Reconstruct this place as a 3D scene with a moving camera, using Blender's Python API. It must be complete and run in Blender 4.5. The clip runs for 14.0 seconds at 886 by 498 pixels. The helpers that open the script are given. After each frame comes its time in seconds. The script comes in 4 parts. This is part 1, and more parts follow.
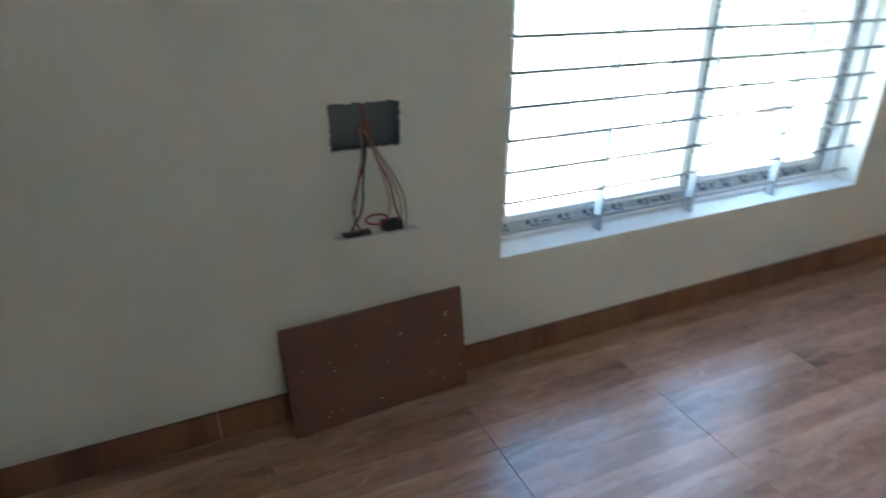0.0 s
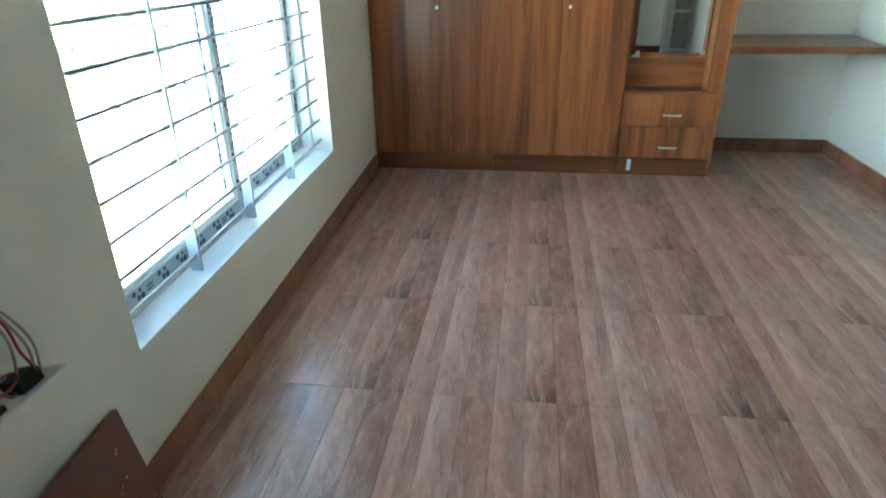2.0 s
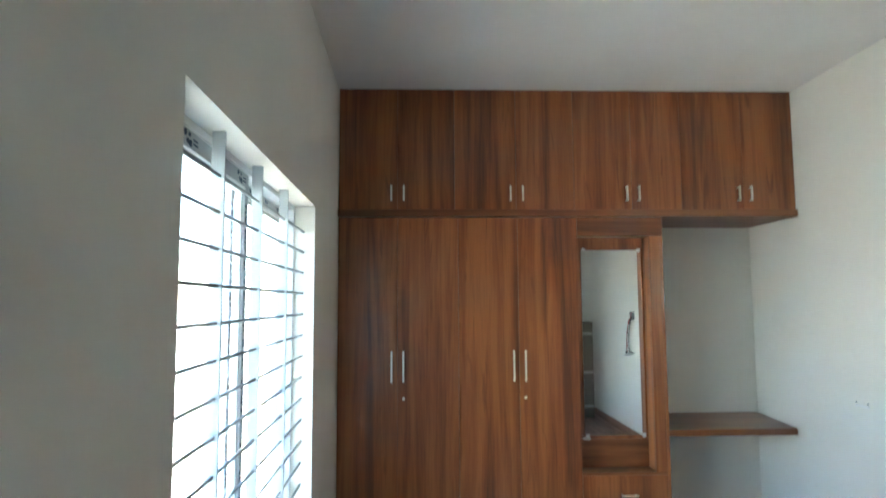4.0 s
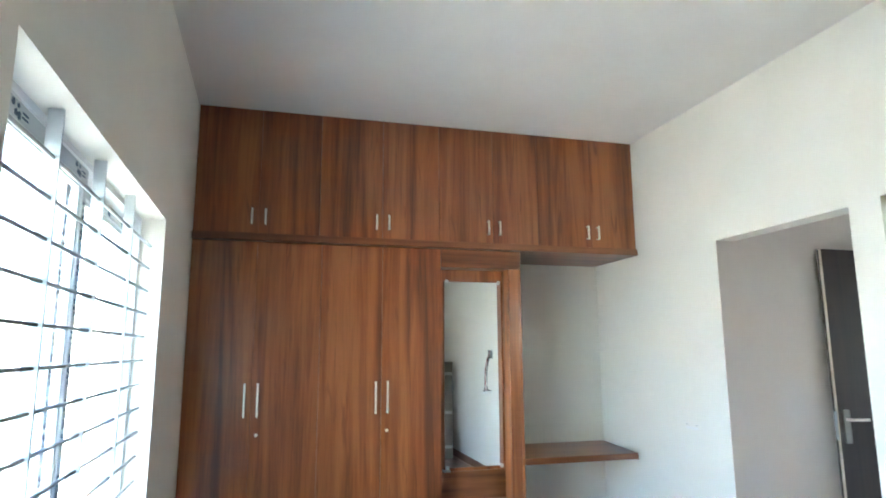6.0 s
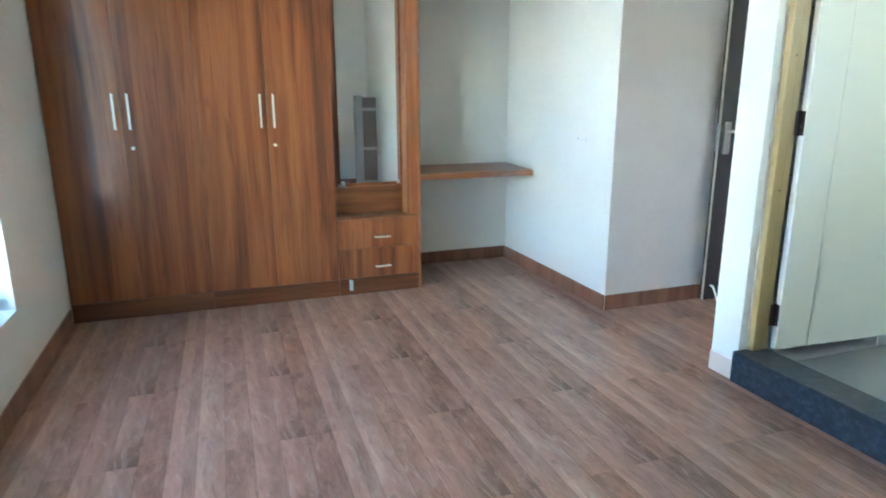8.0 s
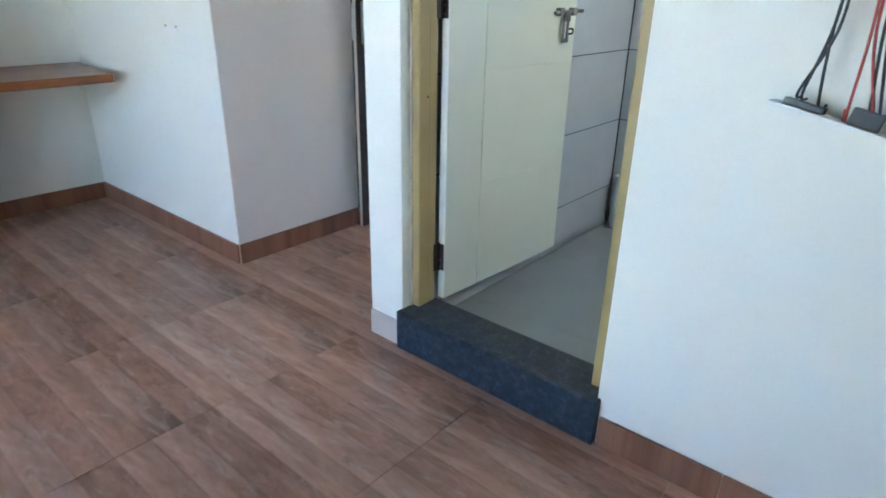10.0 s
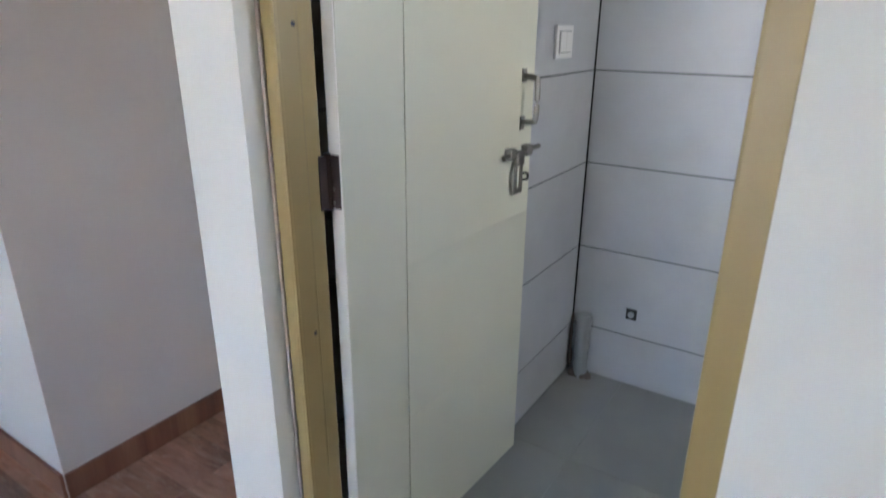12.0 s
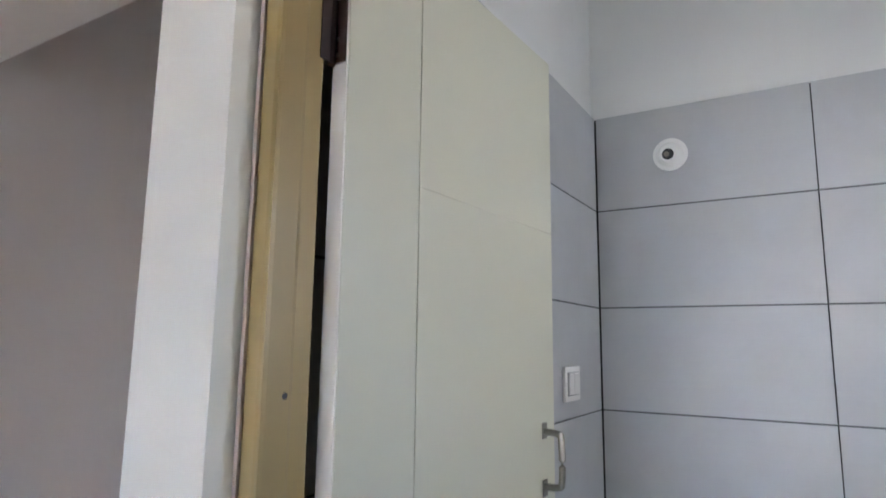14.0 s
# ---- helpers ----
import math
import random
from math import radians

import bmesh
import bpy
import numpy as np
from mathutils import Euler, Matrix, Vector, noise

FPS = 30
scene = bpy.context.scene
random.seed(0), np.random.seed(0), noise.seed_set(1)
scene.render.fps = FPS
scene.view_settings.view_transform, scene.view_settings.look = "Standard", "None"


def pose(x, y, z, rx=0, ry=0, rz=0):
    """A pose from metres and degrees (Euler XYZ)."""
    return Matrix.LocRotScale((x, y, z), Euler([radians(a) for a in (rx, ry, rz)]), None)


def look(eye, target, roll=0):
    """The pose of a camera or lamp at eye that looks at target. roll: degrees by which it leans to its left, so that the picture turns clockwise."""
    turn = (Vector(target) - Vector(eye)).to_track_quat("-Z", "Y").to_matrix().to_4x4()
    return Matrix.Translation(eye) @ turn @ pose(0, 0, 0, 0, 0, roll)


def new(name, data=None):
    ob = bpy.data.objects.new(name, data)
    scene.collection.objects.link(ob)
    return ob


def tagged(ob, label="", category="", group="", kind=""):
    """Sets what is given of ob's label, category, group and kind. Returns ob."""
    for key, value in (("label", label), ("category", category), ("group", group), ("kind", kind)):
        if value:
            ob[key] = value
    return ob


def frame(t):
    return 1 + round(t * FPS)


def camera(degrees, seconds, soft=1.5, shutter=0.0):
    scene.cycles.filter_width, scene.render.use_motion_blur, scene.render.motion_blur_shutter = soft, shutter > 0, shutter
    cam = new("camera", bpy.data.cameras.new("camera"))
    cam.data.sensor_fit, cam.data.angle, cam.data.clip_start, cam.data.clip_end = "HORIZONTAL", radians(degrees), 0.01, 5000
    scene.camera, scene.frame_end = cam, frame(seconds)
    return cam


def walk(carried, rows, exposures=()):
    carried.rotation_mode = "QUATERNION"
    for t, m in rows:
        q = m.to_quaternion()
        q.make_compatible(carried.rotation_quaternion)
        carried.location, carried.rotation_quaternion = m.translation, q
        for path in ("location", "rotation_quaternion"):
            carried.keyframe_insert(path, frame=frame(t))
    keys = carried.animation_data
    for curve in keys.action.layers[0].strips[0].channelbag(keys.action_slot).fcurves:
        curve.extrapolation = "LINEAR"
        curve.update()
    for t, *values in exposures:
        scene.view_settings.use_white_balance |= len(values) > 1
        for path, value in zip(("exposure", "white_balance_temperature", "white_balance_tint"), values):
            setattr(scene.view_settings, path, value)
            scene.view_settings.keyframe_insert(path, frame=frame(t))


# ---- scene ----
cam = camera(72.1, 14.0, soft=1.6, shutter=0.35)
PATH = [
    (0, (1.125, 0.944, 1.213), (1.869, 2.6, 0.373), 0.3),
    (0.5, (0.987, 0.98, 1.175), (2.194, 2.293, 0.27), 0.6),
    (1, (0.938, 1.084, 1.135), (2.451, 2.012, 0.212), -0.7),
    (1.5, (0.945, 1.284, 1.209), (2.624, 1.825, 0.266), -0.6),
    (2, (0.856, 1.518, 1.25), (2.642, 1.772, 0.388), -0.9),
    (2.5, (0.805, 1.638, 1.391), (2.683, 1.768, 0.715), -1.0),
    (3, (0.845, 1.734, 1.453), (2.81, 1.798, 1.086), -0.9),
    (3.5, (0.831, 1.815, 1.513), (2.83, 1.832, 1.471), -0.5),
    (4, (0.762, 1.958, 1.587), (2.753, 1.887, 1.763), -0.3),
    (4.2, (0.747, 1.997, 1.555), (2.723, 1.882, 1.839), -0.2),
    (6.3, (0.816, 1.965, 1.445), (2.711, 1.375, 1.694), -0.2),
    (6.5, (0.795, 1.97, 1.415), (2.695, 1.362, 1.552), -0.2),
    (7, (0.76, 1.922, 1.323), (2.658, 1.304, 1.2), -0.3),
    (7.5, (0.786, 1.753, 1.267), (2.658, 1.126, 0.944), -0.4),
    (8, (0.823, 1.595, 1.234), (2.655, 0.943, 0.767), -0.1),
    (8.5, (0.950, 1.504, 1.218), (2.656, 0.655, 0.610), 1.0),
    (9, (1.085, 1.316, 1.171), (2.625, 0.226, 0.506), 0.8),
    (9.2, (1.156, 1.218, 1.162), (2.608, 0.031, 0.464), 0.7),
    (11.3, (1.886, 0.289, 1.277), (2.931, -1.230, 0.501), 0.6),
    (11.5, (1.920, 0.224, 1.300), (2.956, -1.314, 0.550), 0.3),
    (12, (1.994, 0.121, 1.415), (3.025, -1.449, 0.727), 0.4),
    (12.5, (2.089, 0.070, 1.567), (3.159, -1.576, 1.202), -0.1),
    (13, (2.134, 0.061, 1.600), (3.202, -1.630, 1.690), 0.5),
    (13.3, (2.145, 0.053, 1.615), (3.196, -1.637, 1.873), 0.6),
    (13.5, (2.157, 0.027, 1.600), (3.195, -1.663, 1.920), 0.7),
    (14, (2.188, -0.037, 1.485), (3.210, -1.737, 1.790), 0.7),
]
EXPOSURES = [(0.0, 5.32, 6350, 1), (0.5, 4.9, 6300, -8), (1.0, 5.18, 6280, -11), (1.5, 5.52, 6280, -11), (2.0, 5.64, 6280, -11), (2.5, 5.28, 6250, -9), (3.0, 4.86, 6200, -4), (3.5, 4.63, 6200, -3), (4.2, 5.45, 6200, 2), (6.5, 5.75, 6150, 4), (7.5, 5.86, 5950, -2), (8.5, 5.93, 5720, -2), (9.2, 5.78, 5680, 0), (11.3, 5.1, 6400, 14), (12.0, 4.95, 6400, 17), (12.5, 4.75, 6350, 18), (13.0, 4.72, 6350, 19), (14.0, 4.78, 6300, 19)]
VENT_WATTS = 0.115
walk(cam, [(t, look(eye, target, roll)) for t, eye, target, roll in PATH], EXPOSURES)

# ---- world and light ----
world = bpy.data.worlds.new("sky")
scene.world = world
world.use_nodes = True
wn = world.node_tree.nodes
sky = wn.new("ShaderNodeTexSky")
sky.sky_type, sky.sun_disc = "NISHITA", False
sky.sun_elevation, sky.sun_rotation = radians(52), radians(160)
world.node_tree.links.new(sky.outputs[0], wn["Background"].inputs[0])
wn["Background"].inputs[1].default_value = 0.12

sun = new("sun", bpy.data.lights.new("sun", "SUN"))
sun.data.energy, sun.data.angle, sun.data.color = 3.6, radians(0.53), (1.0, 0.95, 0.88)
sun.matrix_basis = look((0, 0, 0), (-math.sin(radians(160)) * math.cos(radians(52)), -math.cos(radians(160)) * math.cos(radians(52)), -math.sin(radians(52))))
tagged(sun, "low warm daylight sun", "sun")

vent_light = new("ventilator_daylight", bpy.data.lights.new("ventilator_daylight", "AREA"))
vent_light.data.shape, vent_light.data.size, vent_light.data.size_y = "RECTANGLE", 0.75, 0.55
vent_light.data.energy, vent_light.data.color = VENT_WATTS, (0.93, 0.97, 1.0)
vent_light.matrix_basis = look((1.13, -1.35, 1.75), (2.6, -1.45, 0.9))

# ---- materials ----
def mat(name, rough=0.5, metal=0.0, coat=0.0, spec=0.5):
    m = bpy.data.materials.new(name)
    m.use_nodes = True
    b = m.node_tree.nodes["Principled BSDF"]
    b.inputs["Roughness"].default_value = rough
    b.inputs["Metallic"].default_value = metal
    b.inputs["Coat Weight"].default_value = coat
    b.inputs["Coat Roughness"].default_value = 0.16
    b.inputs["Specular IOR Level"].default_value = spec
    return m, m.node_tree.nodes, m.node_tree.links, b


def coords(n, l, scale, random_shift=0.0):
    tc = n.new("ShaderNodeTexCoord")
    mp = n.new("ShaderNodeMapping")
    mp.inputs["Scale"].default_value = scale
    l.new(tc.outputs["Object"], mp.inputs["Vector"])
    if random_shift:
        oi = n.new("ShaderNodeObjectInfo")
        mu = n.new("ShaderNodeVectorMath")
        mu.operation = "SCALE"
        mu.inputs[0].default_value = (random_shift, random_shift * 0.7, random_shift * 1.3)
        l.new(oi.outputs["Random"], mu.inputs["Scale"])
        l.new(mu.outputs[0], mp.inputs["Location"])
    return mp.outputs[0]


def noise_tex(n, l, vec, scale, detail=4, rough=0.55, distort=0.0):
    t = n.new("ShaderNodeTexNoise")
    t.inputs["Scale"].default_value, t.inputs["Detail"].default_value = scale, detail
    t.inputs["Roughness"].default_value, t.inputs["Distortion"].default_value = rough, distort
    l.new(vec, t.inputs["Vector"])
    return t.outputs["Fac"]


def ramp(n, l, fac, stops):
    r = n.new("ShaderNodeValToRGB")
    e = r.color_ramp.elements
    while len(e) < len(stops):
        e.new(0.5)
    for k, (p, c) in enumerate(stops):
        e[k].position, e[k].color = p, (*c, 1) if len(c) == 3 else c
    l.new(fac, r.inputs[0])
    return r.outputs[0]


def mix(n, l, fac, a, b, kind="MIX"):
    m = n.new("ShaderNodeMix")
    m.data_type, m.blend_type = "RGBA", kind
    for value, socket in ((fac, m.inputs[0]), (a, m.inputs[6]), (b, m.inputs[7])):
        if isinstance(value, (int, float)):
            socket.default_value = value
        elif isinstance(value, tuple):
            socket.default_value = (*value, 1)
        else:
            l.new(value, socket)
    return m.outputs[2]


def math_node(n, l, op, a, b=0.0, c=0.0):
    m = n.new("ShaderNodeMath")
    m.operation = op
    for k, value in enumerate((a, b, c)):
        if isinstance(value, (int, float)):
            m.inputs[k].default_value = value
        else:
            l.new(value, m.inputs[k])
    return m.outputs[0]


def mask(n, l, fac, low, high, amount):
    """0 below low, rising evenly to amount at high."""
    k = n.new("ShaderNodeMapRange")
    k.clamp = True
    for i, v in ((1, low), (2, high), (3, 0.0), (4, amount)):
        k.inputs[i].default_value = v
    l.new(fac, k.inputs[0])
    return k.outputs[0]


def bump(n, l, b, height, strength, distance=0.002):
    k = n.new("ShaderNodeBump")
    k.inputs["Strength"].default_value, k.inputs["Distance"].default_value = strength, distance
    l.new(height, k.inputs["Height"])
    l.new(k.outputs[0], b.inputs["Normal"])


def paint(name, colour, rough=0.6, blotch=0.06, grain=0.15, dirt=(0.8, 0.78, 0.74), coat=0.0):
    """Painted or plain surface: faint blotches, fine roller grain."""
    m, n, l, b = mat(name, rough, coat=coat)
    v = coords(n, l, (1, 1, 1))
    big = noise_tex(n, l, v, 1.7, 3)
    fine = noise_tex(n, l, v, 140, 3)
    dark = tuple(c * d for c, d in zip(colour, dirt))
    f = mask(n, l, big, 0.35, 0.75, blotch * 4)
    l.new(mix(n, l, f, colour, dark), b.inputs["Base Color"])
    mid = noise_tex(n, l, v, 9, 4)
    if rough >= 0.29:
        l.new(math_node(n, l, "MULTIPLY_ADD", mid, 0.2, max(0.29, rough - 0.1)), b.inputs["Roughness"])
    bump(n, l, b, math_node(n, l, "MULTIPLY_ADD", mid, 0.6, fine), grain, 0.001)
    return m


def wood(name, dark, mid_c, light, axis, rough=0.32, coat=0.25, shift=11.0, tone=0.0):
    """Wood laminate whose grain runs along one axis (0 x, 1 y, 2 z)."""
    m, n, l, b = mat(name, rough, coat=coat)
    wide, thin, fleck, knots = [7.5, 7.5, 7.5], [30, 30, 30], [170, 170, 170], [17, 17, 17]
    wide[axis], thin[axis], fleck[axis], knots[axis] = 0.42, 1.2, 6, 1.7
    a = noise_tex(n, l, coords(n, l, wide, shift), 1, 3, 0.55, 0.8)
    c = noise_tex(n, l, coords(n, l, thin, shift), 1, 4, 0.6, 0.5)
    d = noise_tex(n, l, coords(n, l, fleck, shift), 1, 2)
    k = noise_tex(n, l, coords(n, l, knots, shift), 1, 3, 0.55, 1.3)
    f = math_node(n, l, "MULTIPLY_ADD", c, 0.28, math_node(n, l, "MULTIPLY", a, 0.70))
    f = math_node(n, l, "MULTIPLY_ADD", d, 0.12, math_node(n, l, "SUBTRACT", f, 0.055))
    col = ramp(n, l, f, [(0.36, dark), (0.47, mid_c), (0.60, light), (0.74, mid_c)])
    # short dark flame figures along the grain
    col = mix(n, l, mask(n, l, k, 0.60, 0.72, 0.55), col, dark)
    l.new(col, b.inputs["Base Color"])
    l.new(math_node(n, l, "MULTIPLY_ADD", d, 0.10, max(0.29, rough - 0.05)), b.inputs["Roughness"])
    bump(n, l, b, math_node(n, l, "ADD", c, d), 0.06, 0.0006)
    return m


def floor_tile_material(name, prints):
    """Glazed tile printed with six narrow boards along x; a few prints repeat over the floor."""
    m, n, l, b = mat(name, 0.29)
    tc = n.new("ShaderNodeTexCoord")
    sep = n.new("ShaderNodeSeparateXYZ")
    l.new(tc.outputs["Object"], sep.inputs[0])
    x, y = sep.outputs["X"], sep.outputs["Y"]
    oi = n.new("ShaderNodeObjectInfo")
    kind = math_node(n, l, "FLOOR", math_node(n, l, "MULTIPLY", oi.outputs["Random"], prints))
    rows = math_node(n, l, "DIVIDE", y, 0.0972)
    strip = math_node(n, l, "FLOOR", rows)
    white = n.new("ShaderNodeTexWhiteNoise")
    white.noise_dimensions = "1D"
    l.new(math_node(n, l, "MULTIPLY_ADD", kind, 17.3, strip), white.inputs["W"])
    tone = white.outputs["Value"]

    def streaks(sx, sy, detail, seed, distort):
        c = n.new("ShaderNodeCombineXYZ")
        l.new(math_node(n, l, "MULTIPLY_ADD", tone, 40.0 + seed, math_node(n, l, "MULTIPLY", x, sx)), c.inputs[0])
        l.new(math_node(n, l, "MULTIPLY_ADD", tone, 70.0 + seed, math_node(n, l, "MULTIPLY", y, sy)), c.inputs[1])
        return noise_tex(n, l, c.outputs[0], 1, detail, 0.6, distort)

    broad = streaks(1.6, 9.0, 3, 1.0, 1.4)
    mid_s = streaks(4.0, 13.0, 5, 5.0, 2.6)
    fine = streaks(12.0, 110.0, 3, 9.0, 0.6)
    scuff = noise_tex(n, l, coords(n, l, (6, 17, 1), 7.0), 1, 5, 0.65, 0.8)
    f = math_node(n, l, "MULTIPLY_ADD", tone, 0.19, math_node(n, l, "MULTIPLY", broad, 0.25))
    f = math_node(n, l, "MULTIPLY_ADD", mid_s, 0.24, f)
    f = math_node(n, l, "MULTIPLY_ADD", fine, 0.05, f)
    f = math_node(n, l, "MULTIPLY_ADD", scuff, 0.27, f)
    col = ramp(n, l, f, [(0.34, (0.215, 0.098, 0.060)), (0.46, (0.390, 0.202, 0.137)), (0.56, (0.515, 0.288, 0.204)), (0.68, (0.645, 0.425, 0.327))])
    fr = math_node(n, l, "FRACT", rows)
    edge = math_node(n, l, "MINIMUM", fr, math_node(n, l, "SUBTRACT", 1.0, fr))
    line = ramp(n, l, edge, [(0.0, (0.64, 0.58, 0.55)), (0.03, (1, 1, 1))])
    col = mix(n, l, 1.0, col, line, "MULTIPLY")
    # dark stain along one side of some boards
    side = ramp(n, l, math_node(n, l, "MULTIPLY_ADD", broad, -0.9, fr), [(0.0, (1, 1, 1)), (0.22, (0, 0, 0))])
    few = math_node(n, l, "GREATER_THAN", tone, 0.45)
    col = mix(n, l, math_node(n, l, "MULTIPLY", math_node(n, l, "MULTIPLY", side, few), 0.30), col, (0.150, 0.070, 0.043))
    # dark knot figure at one end of the outermost board
    inside = math_node(n, l, "GREATER_THAN", y, 0.486)
    slope = math_node(n, l, "MULTIPLY_ADD", y, 1.1, math_node(n, l, "SUBTRACT", x, 0.60))
    fade = ramp(n, l, math_node(n, l, "MULTIPLY_ADD", mid_s, 0.5, math_node(n, l, "MULTIPLY", slope, 2.6)), [(0.18, (1, 1, 1)), (0.75, (0, 0, 0))])
    knot = math_node(n, l, "MULTIPLY", inside, fade)
    col = mix(n, l, math_node(n, l, "MULTIPLY", knot, math_node(n, l, "MULTIPLY_ADD", oi.outputs["Random"], 0.35, 0.55)), col, (0.105, 0.046, 0.028))
    # long dark veins
    vein = streaks(2.6, 17.0, 4, 33.0, 2.6)
    col = mix(n, l, mask(n, l, vein, 0.57, 0.70, 0.6), col, (0.165, 0.078, 0.048))
    # short pale worn strokes
    worn = streaks(5.0, 20.0, 4, 21.0, 2.4)
    col = mix(n, l, mask(n, l, worn, 0.54, 0.70, 0.50), col, (0.56, 0.42, 0.335))
    tint = ramp(n, l, oi.outputs["Random"], [(0.0, (0.93, 0.92, 0.92)), (1.0, (1.05, 1.04, 1.03))])
    col = mix(n, l, 1.0, col, tint, "MULTIPLY")
    spot = coords(n, l, (1, 1, 1), 13.0)
    dust = noise_tex(n, l, spot, 2.6, 4)
    col = mix(n, l, mask(n, l, dust, 0.35, 0.8, 0.10), col, (0.38, 0.33, 0.29))
    l.new(col, b.inputs["Base Color"])
    bump(n, l, b, mid_s, 0.12, 0.0010)
    return m


def granite(name):
    m, n, l, b = mat(name, 0.3)
    v = coords(n, l, (1, 1, 1))
    vo = n.new("ShaderNodeTexVoronoi")
    vo.inputs["Scale"].default_value = 260
    l.new(v, vo.inputs["Vector"])
    big = noise_tex(n, l, v, 38, 5, 0.7)
    f = math_node(n, l, "MULTIPLY_ADD", vo.outputs["Distance"], 0.25, big)
    l.new(ramp(n, l, f, [(0.42, (0.006, 0.009, 0.014)), (0.64, (0.019, 0.026, 0.037)), (0.86, (0.065, 0.08, 0.10))]), b.inputs["Base Color"])
    bump(n, l, b, big, 0.1, 0.002)
    return m


def tile_grey(name, colour, rough):
    m, n, l, b = mat(name, rough)
    v = coords(n, l, (1, 1, 1), 5.0)
    cloud = noise_tex(n, l, v, 3.2, 5, 0.6)
    lin = noise_tex(n, l, coords(n, l, (4, 4, 120), 3.0), 1, 3)
    f = math_node(n, l, "MULTIPLY_ADD", lin, 0.1, math_node(n, l, "MULTIPLY", cloud, 0.9))
    l.new(ramp(n, l, f, [(0.3, tuple(c * 0.86 for c in colour)), (0.7, colour)]), b.inputs["Base Color"])
    bump(n, l, b, cloud, 0.05, 0.001)
    return m


def metal(name, colour, rough):
    m, n, l, b = mat(name, rough, 1.0)
    v = coords(n, l, (30, 30, 400))
    s = noise_tex(n, l, v, 1, 3)
    l.new(mix(n, l, s, colour, tuple(c * 0.75 for c in colour)), b.inputs["Base Color"])
    l.new(math_node(n, l, "MULTIPLY_ADD", s, 0.2, max(0.29, rough - 0.1)), b.inputs["Roughness"])
    return m


def glass_material(name, colour=(0.96, 0.98, 0.97)):
    m, n, l, b = mat(name, 0.02)
    b.inputs["Base Color"].default_value = (*colour, 1)
    b.inputs["Transmission Weight"].default_value = 1.0
    b.inputs["IOR"].default_value = 1.45
    return m


WALL = paint("wall_paint_cream_white", (0.80, 0.785, 0.725), 0.62)
CEIL = paint("ceiling_paint_white", (0.85, 0.85, 0.835), 0.75)
BATHPAINT = paint("bathroom_paint_white", (0.78, 0.79, 0.79), 0.6)
LAMINATE = wood("walnut_laminate", (0.120, 0.033, 0.012), (0.245, 0.073, 0.022), (0.355, 0.120, 0.038), 2, coat=0.4)
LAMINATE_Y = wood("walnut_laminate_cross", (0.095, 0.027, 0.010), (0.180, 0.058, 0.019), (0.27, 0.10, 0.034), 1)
PLINTH = wood("dark_walnut_plinth", (0.088, 0.026, 0.010), (0.155, 0.049, 0.017), (0.225, 0.080, 0.028), 1)
# wall paint with the floor's warm bounce light mixed into its colour
WALL_BOUNCE = paint("passage_paint_warm_bounce", (0.79, 0.715, 0.65), 0.62)
DARKWOOD = wood("dark_wenge_laminate", (0.009, 0.0042, 0.003), (0.017, 0.008, 0.0055), (0.031, 0.0145, 0.0095), 2, 0.55, 0.0)
SKIRT = wood("skirting_tile_brown", (0.180, 0.072, 0.040), (0.245, 0.103, 0.058), (0.31, 0.140, 0.082), 2, 0.34)
PALESKIRT = paint("pale_skirting_tile", (0.62, 0.52, 0.47), 0.4, 0.15)
FLOORTILE = floor_tile_material("wood_print_floor_tile", 1.0)
GROUT = paint("floor_grout_brown", (0.37, 0.28, 0.23), 0.85)
GRANITE = granite("dark_granite")
BATHTILE = tile_grey("grey_wall_tile", (0.50, 0.515, 0.54), 0.4)
BATHFLOOR = tile_grey("grey_floor_tile", (0.275, 0.288, 0.284), 0.3)
DARKGROUT = paint("dark_grout", (0.035, 0.037, 0.042), 0.8)
MIDGROUT = paint("grey_grout", (0.13, 0.137, 0.147), 0.85)
DOORCREAM = paint("door_cream_membrane", (0.66, 0.66, 0.55), 0.4, 0.03, 0.05)
DOOREDGE = paint("door_edge_white", (0.86, 0.84, 0.78), 0.5)
FRAMEYELLOW = paint("frame_mustard_paint", (0.37, 0.27, 0.112), 0.4, 0.1, 0.12, (0.75, 0.7, 0.6))
RAWEDGE = paint("raw_timber_edge", (0.52, 0.44, 0.34), 0.7, 0.2, 0.3)
HINGE = paint("hinge_brown_lacquer", (0.035, 0.014, 0.011), 0.6)
STEEL = metal("brushed_steel", (0.30, 0.285, 0.26), 0.42)
SATIN = metal("satin_nickel", (0.92, 0.87, 0.80), 0.38)
GALV = paint("weathered_zinc_box", (0.17, 0.205, 0.21), 0.5, 0.25, 0.3, (0.45, 0.45, 0.45))
UPVC = paint("white_upvc", (0.80, 0.82, 0.83), 0.35, 0.02, 0.03)
FILM = paint("grey_protective_film", (0.50, 0.55, 0.58), 0.3, 0.12, 0.1)
FILMMARK = paint("blue_film_print", (0.035, 0.075, 0.15), 0.5)
ENAMEL = paint("grille_white_enamel", (0.46, 0.50, 0.52), 0.35, 0.03, 0.04)
RODGREY = paint("grille_rod_grey_enamel", (0.42, 0.45, 0.47), 0.35, 0.03, 0.04)
GLASS = glass_material("window_glass")
PLASTIC = paint("white_switch_plastic", (0.80, 0.80, 0.79), 0.3, 0.02, 0.02)
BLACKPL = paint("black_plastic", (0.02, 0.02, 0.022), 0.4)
WIRE_RED = paint("wire_red_pvc", (0.34, 0.035, 0.03), 0.4)
WIRE_BLACK = paint("wire_black_pvc", (0.02, 0.02, 0.022), 0.4)
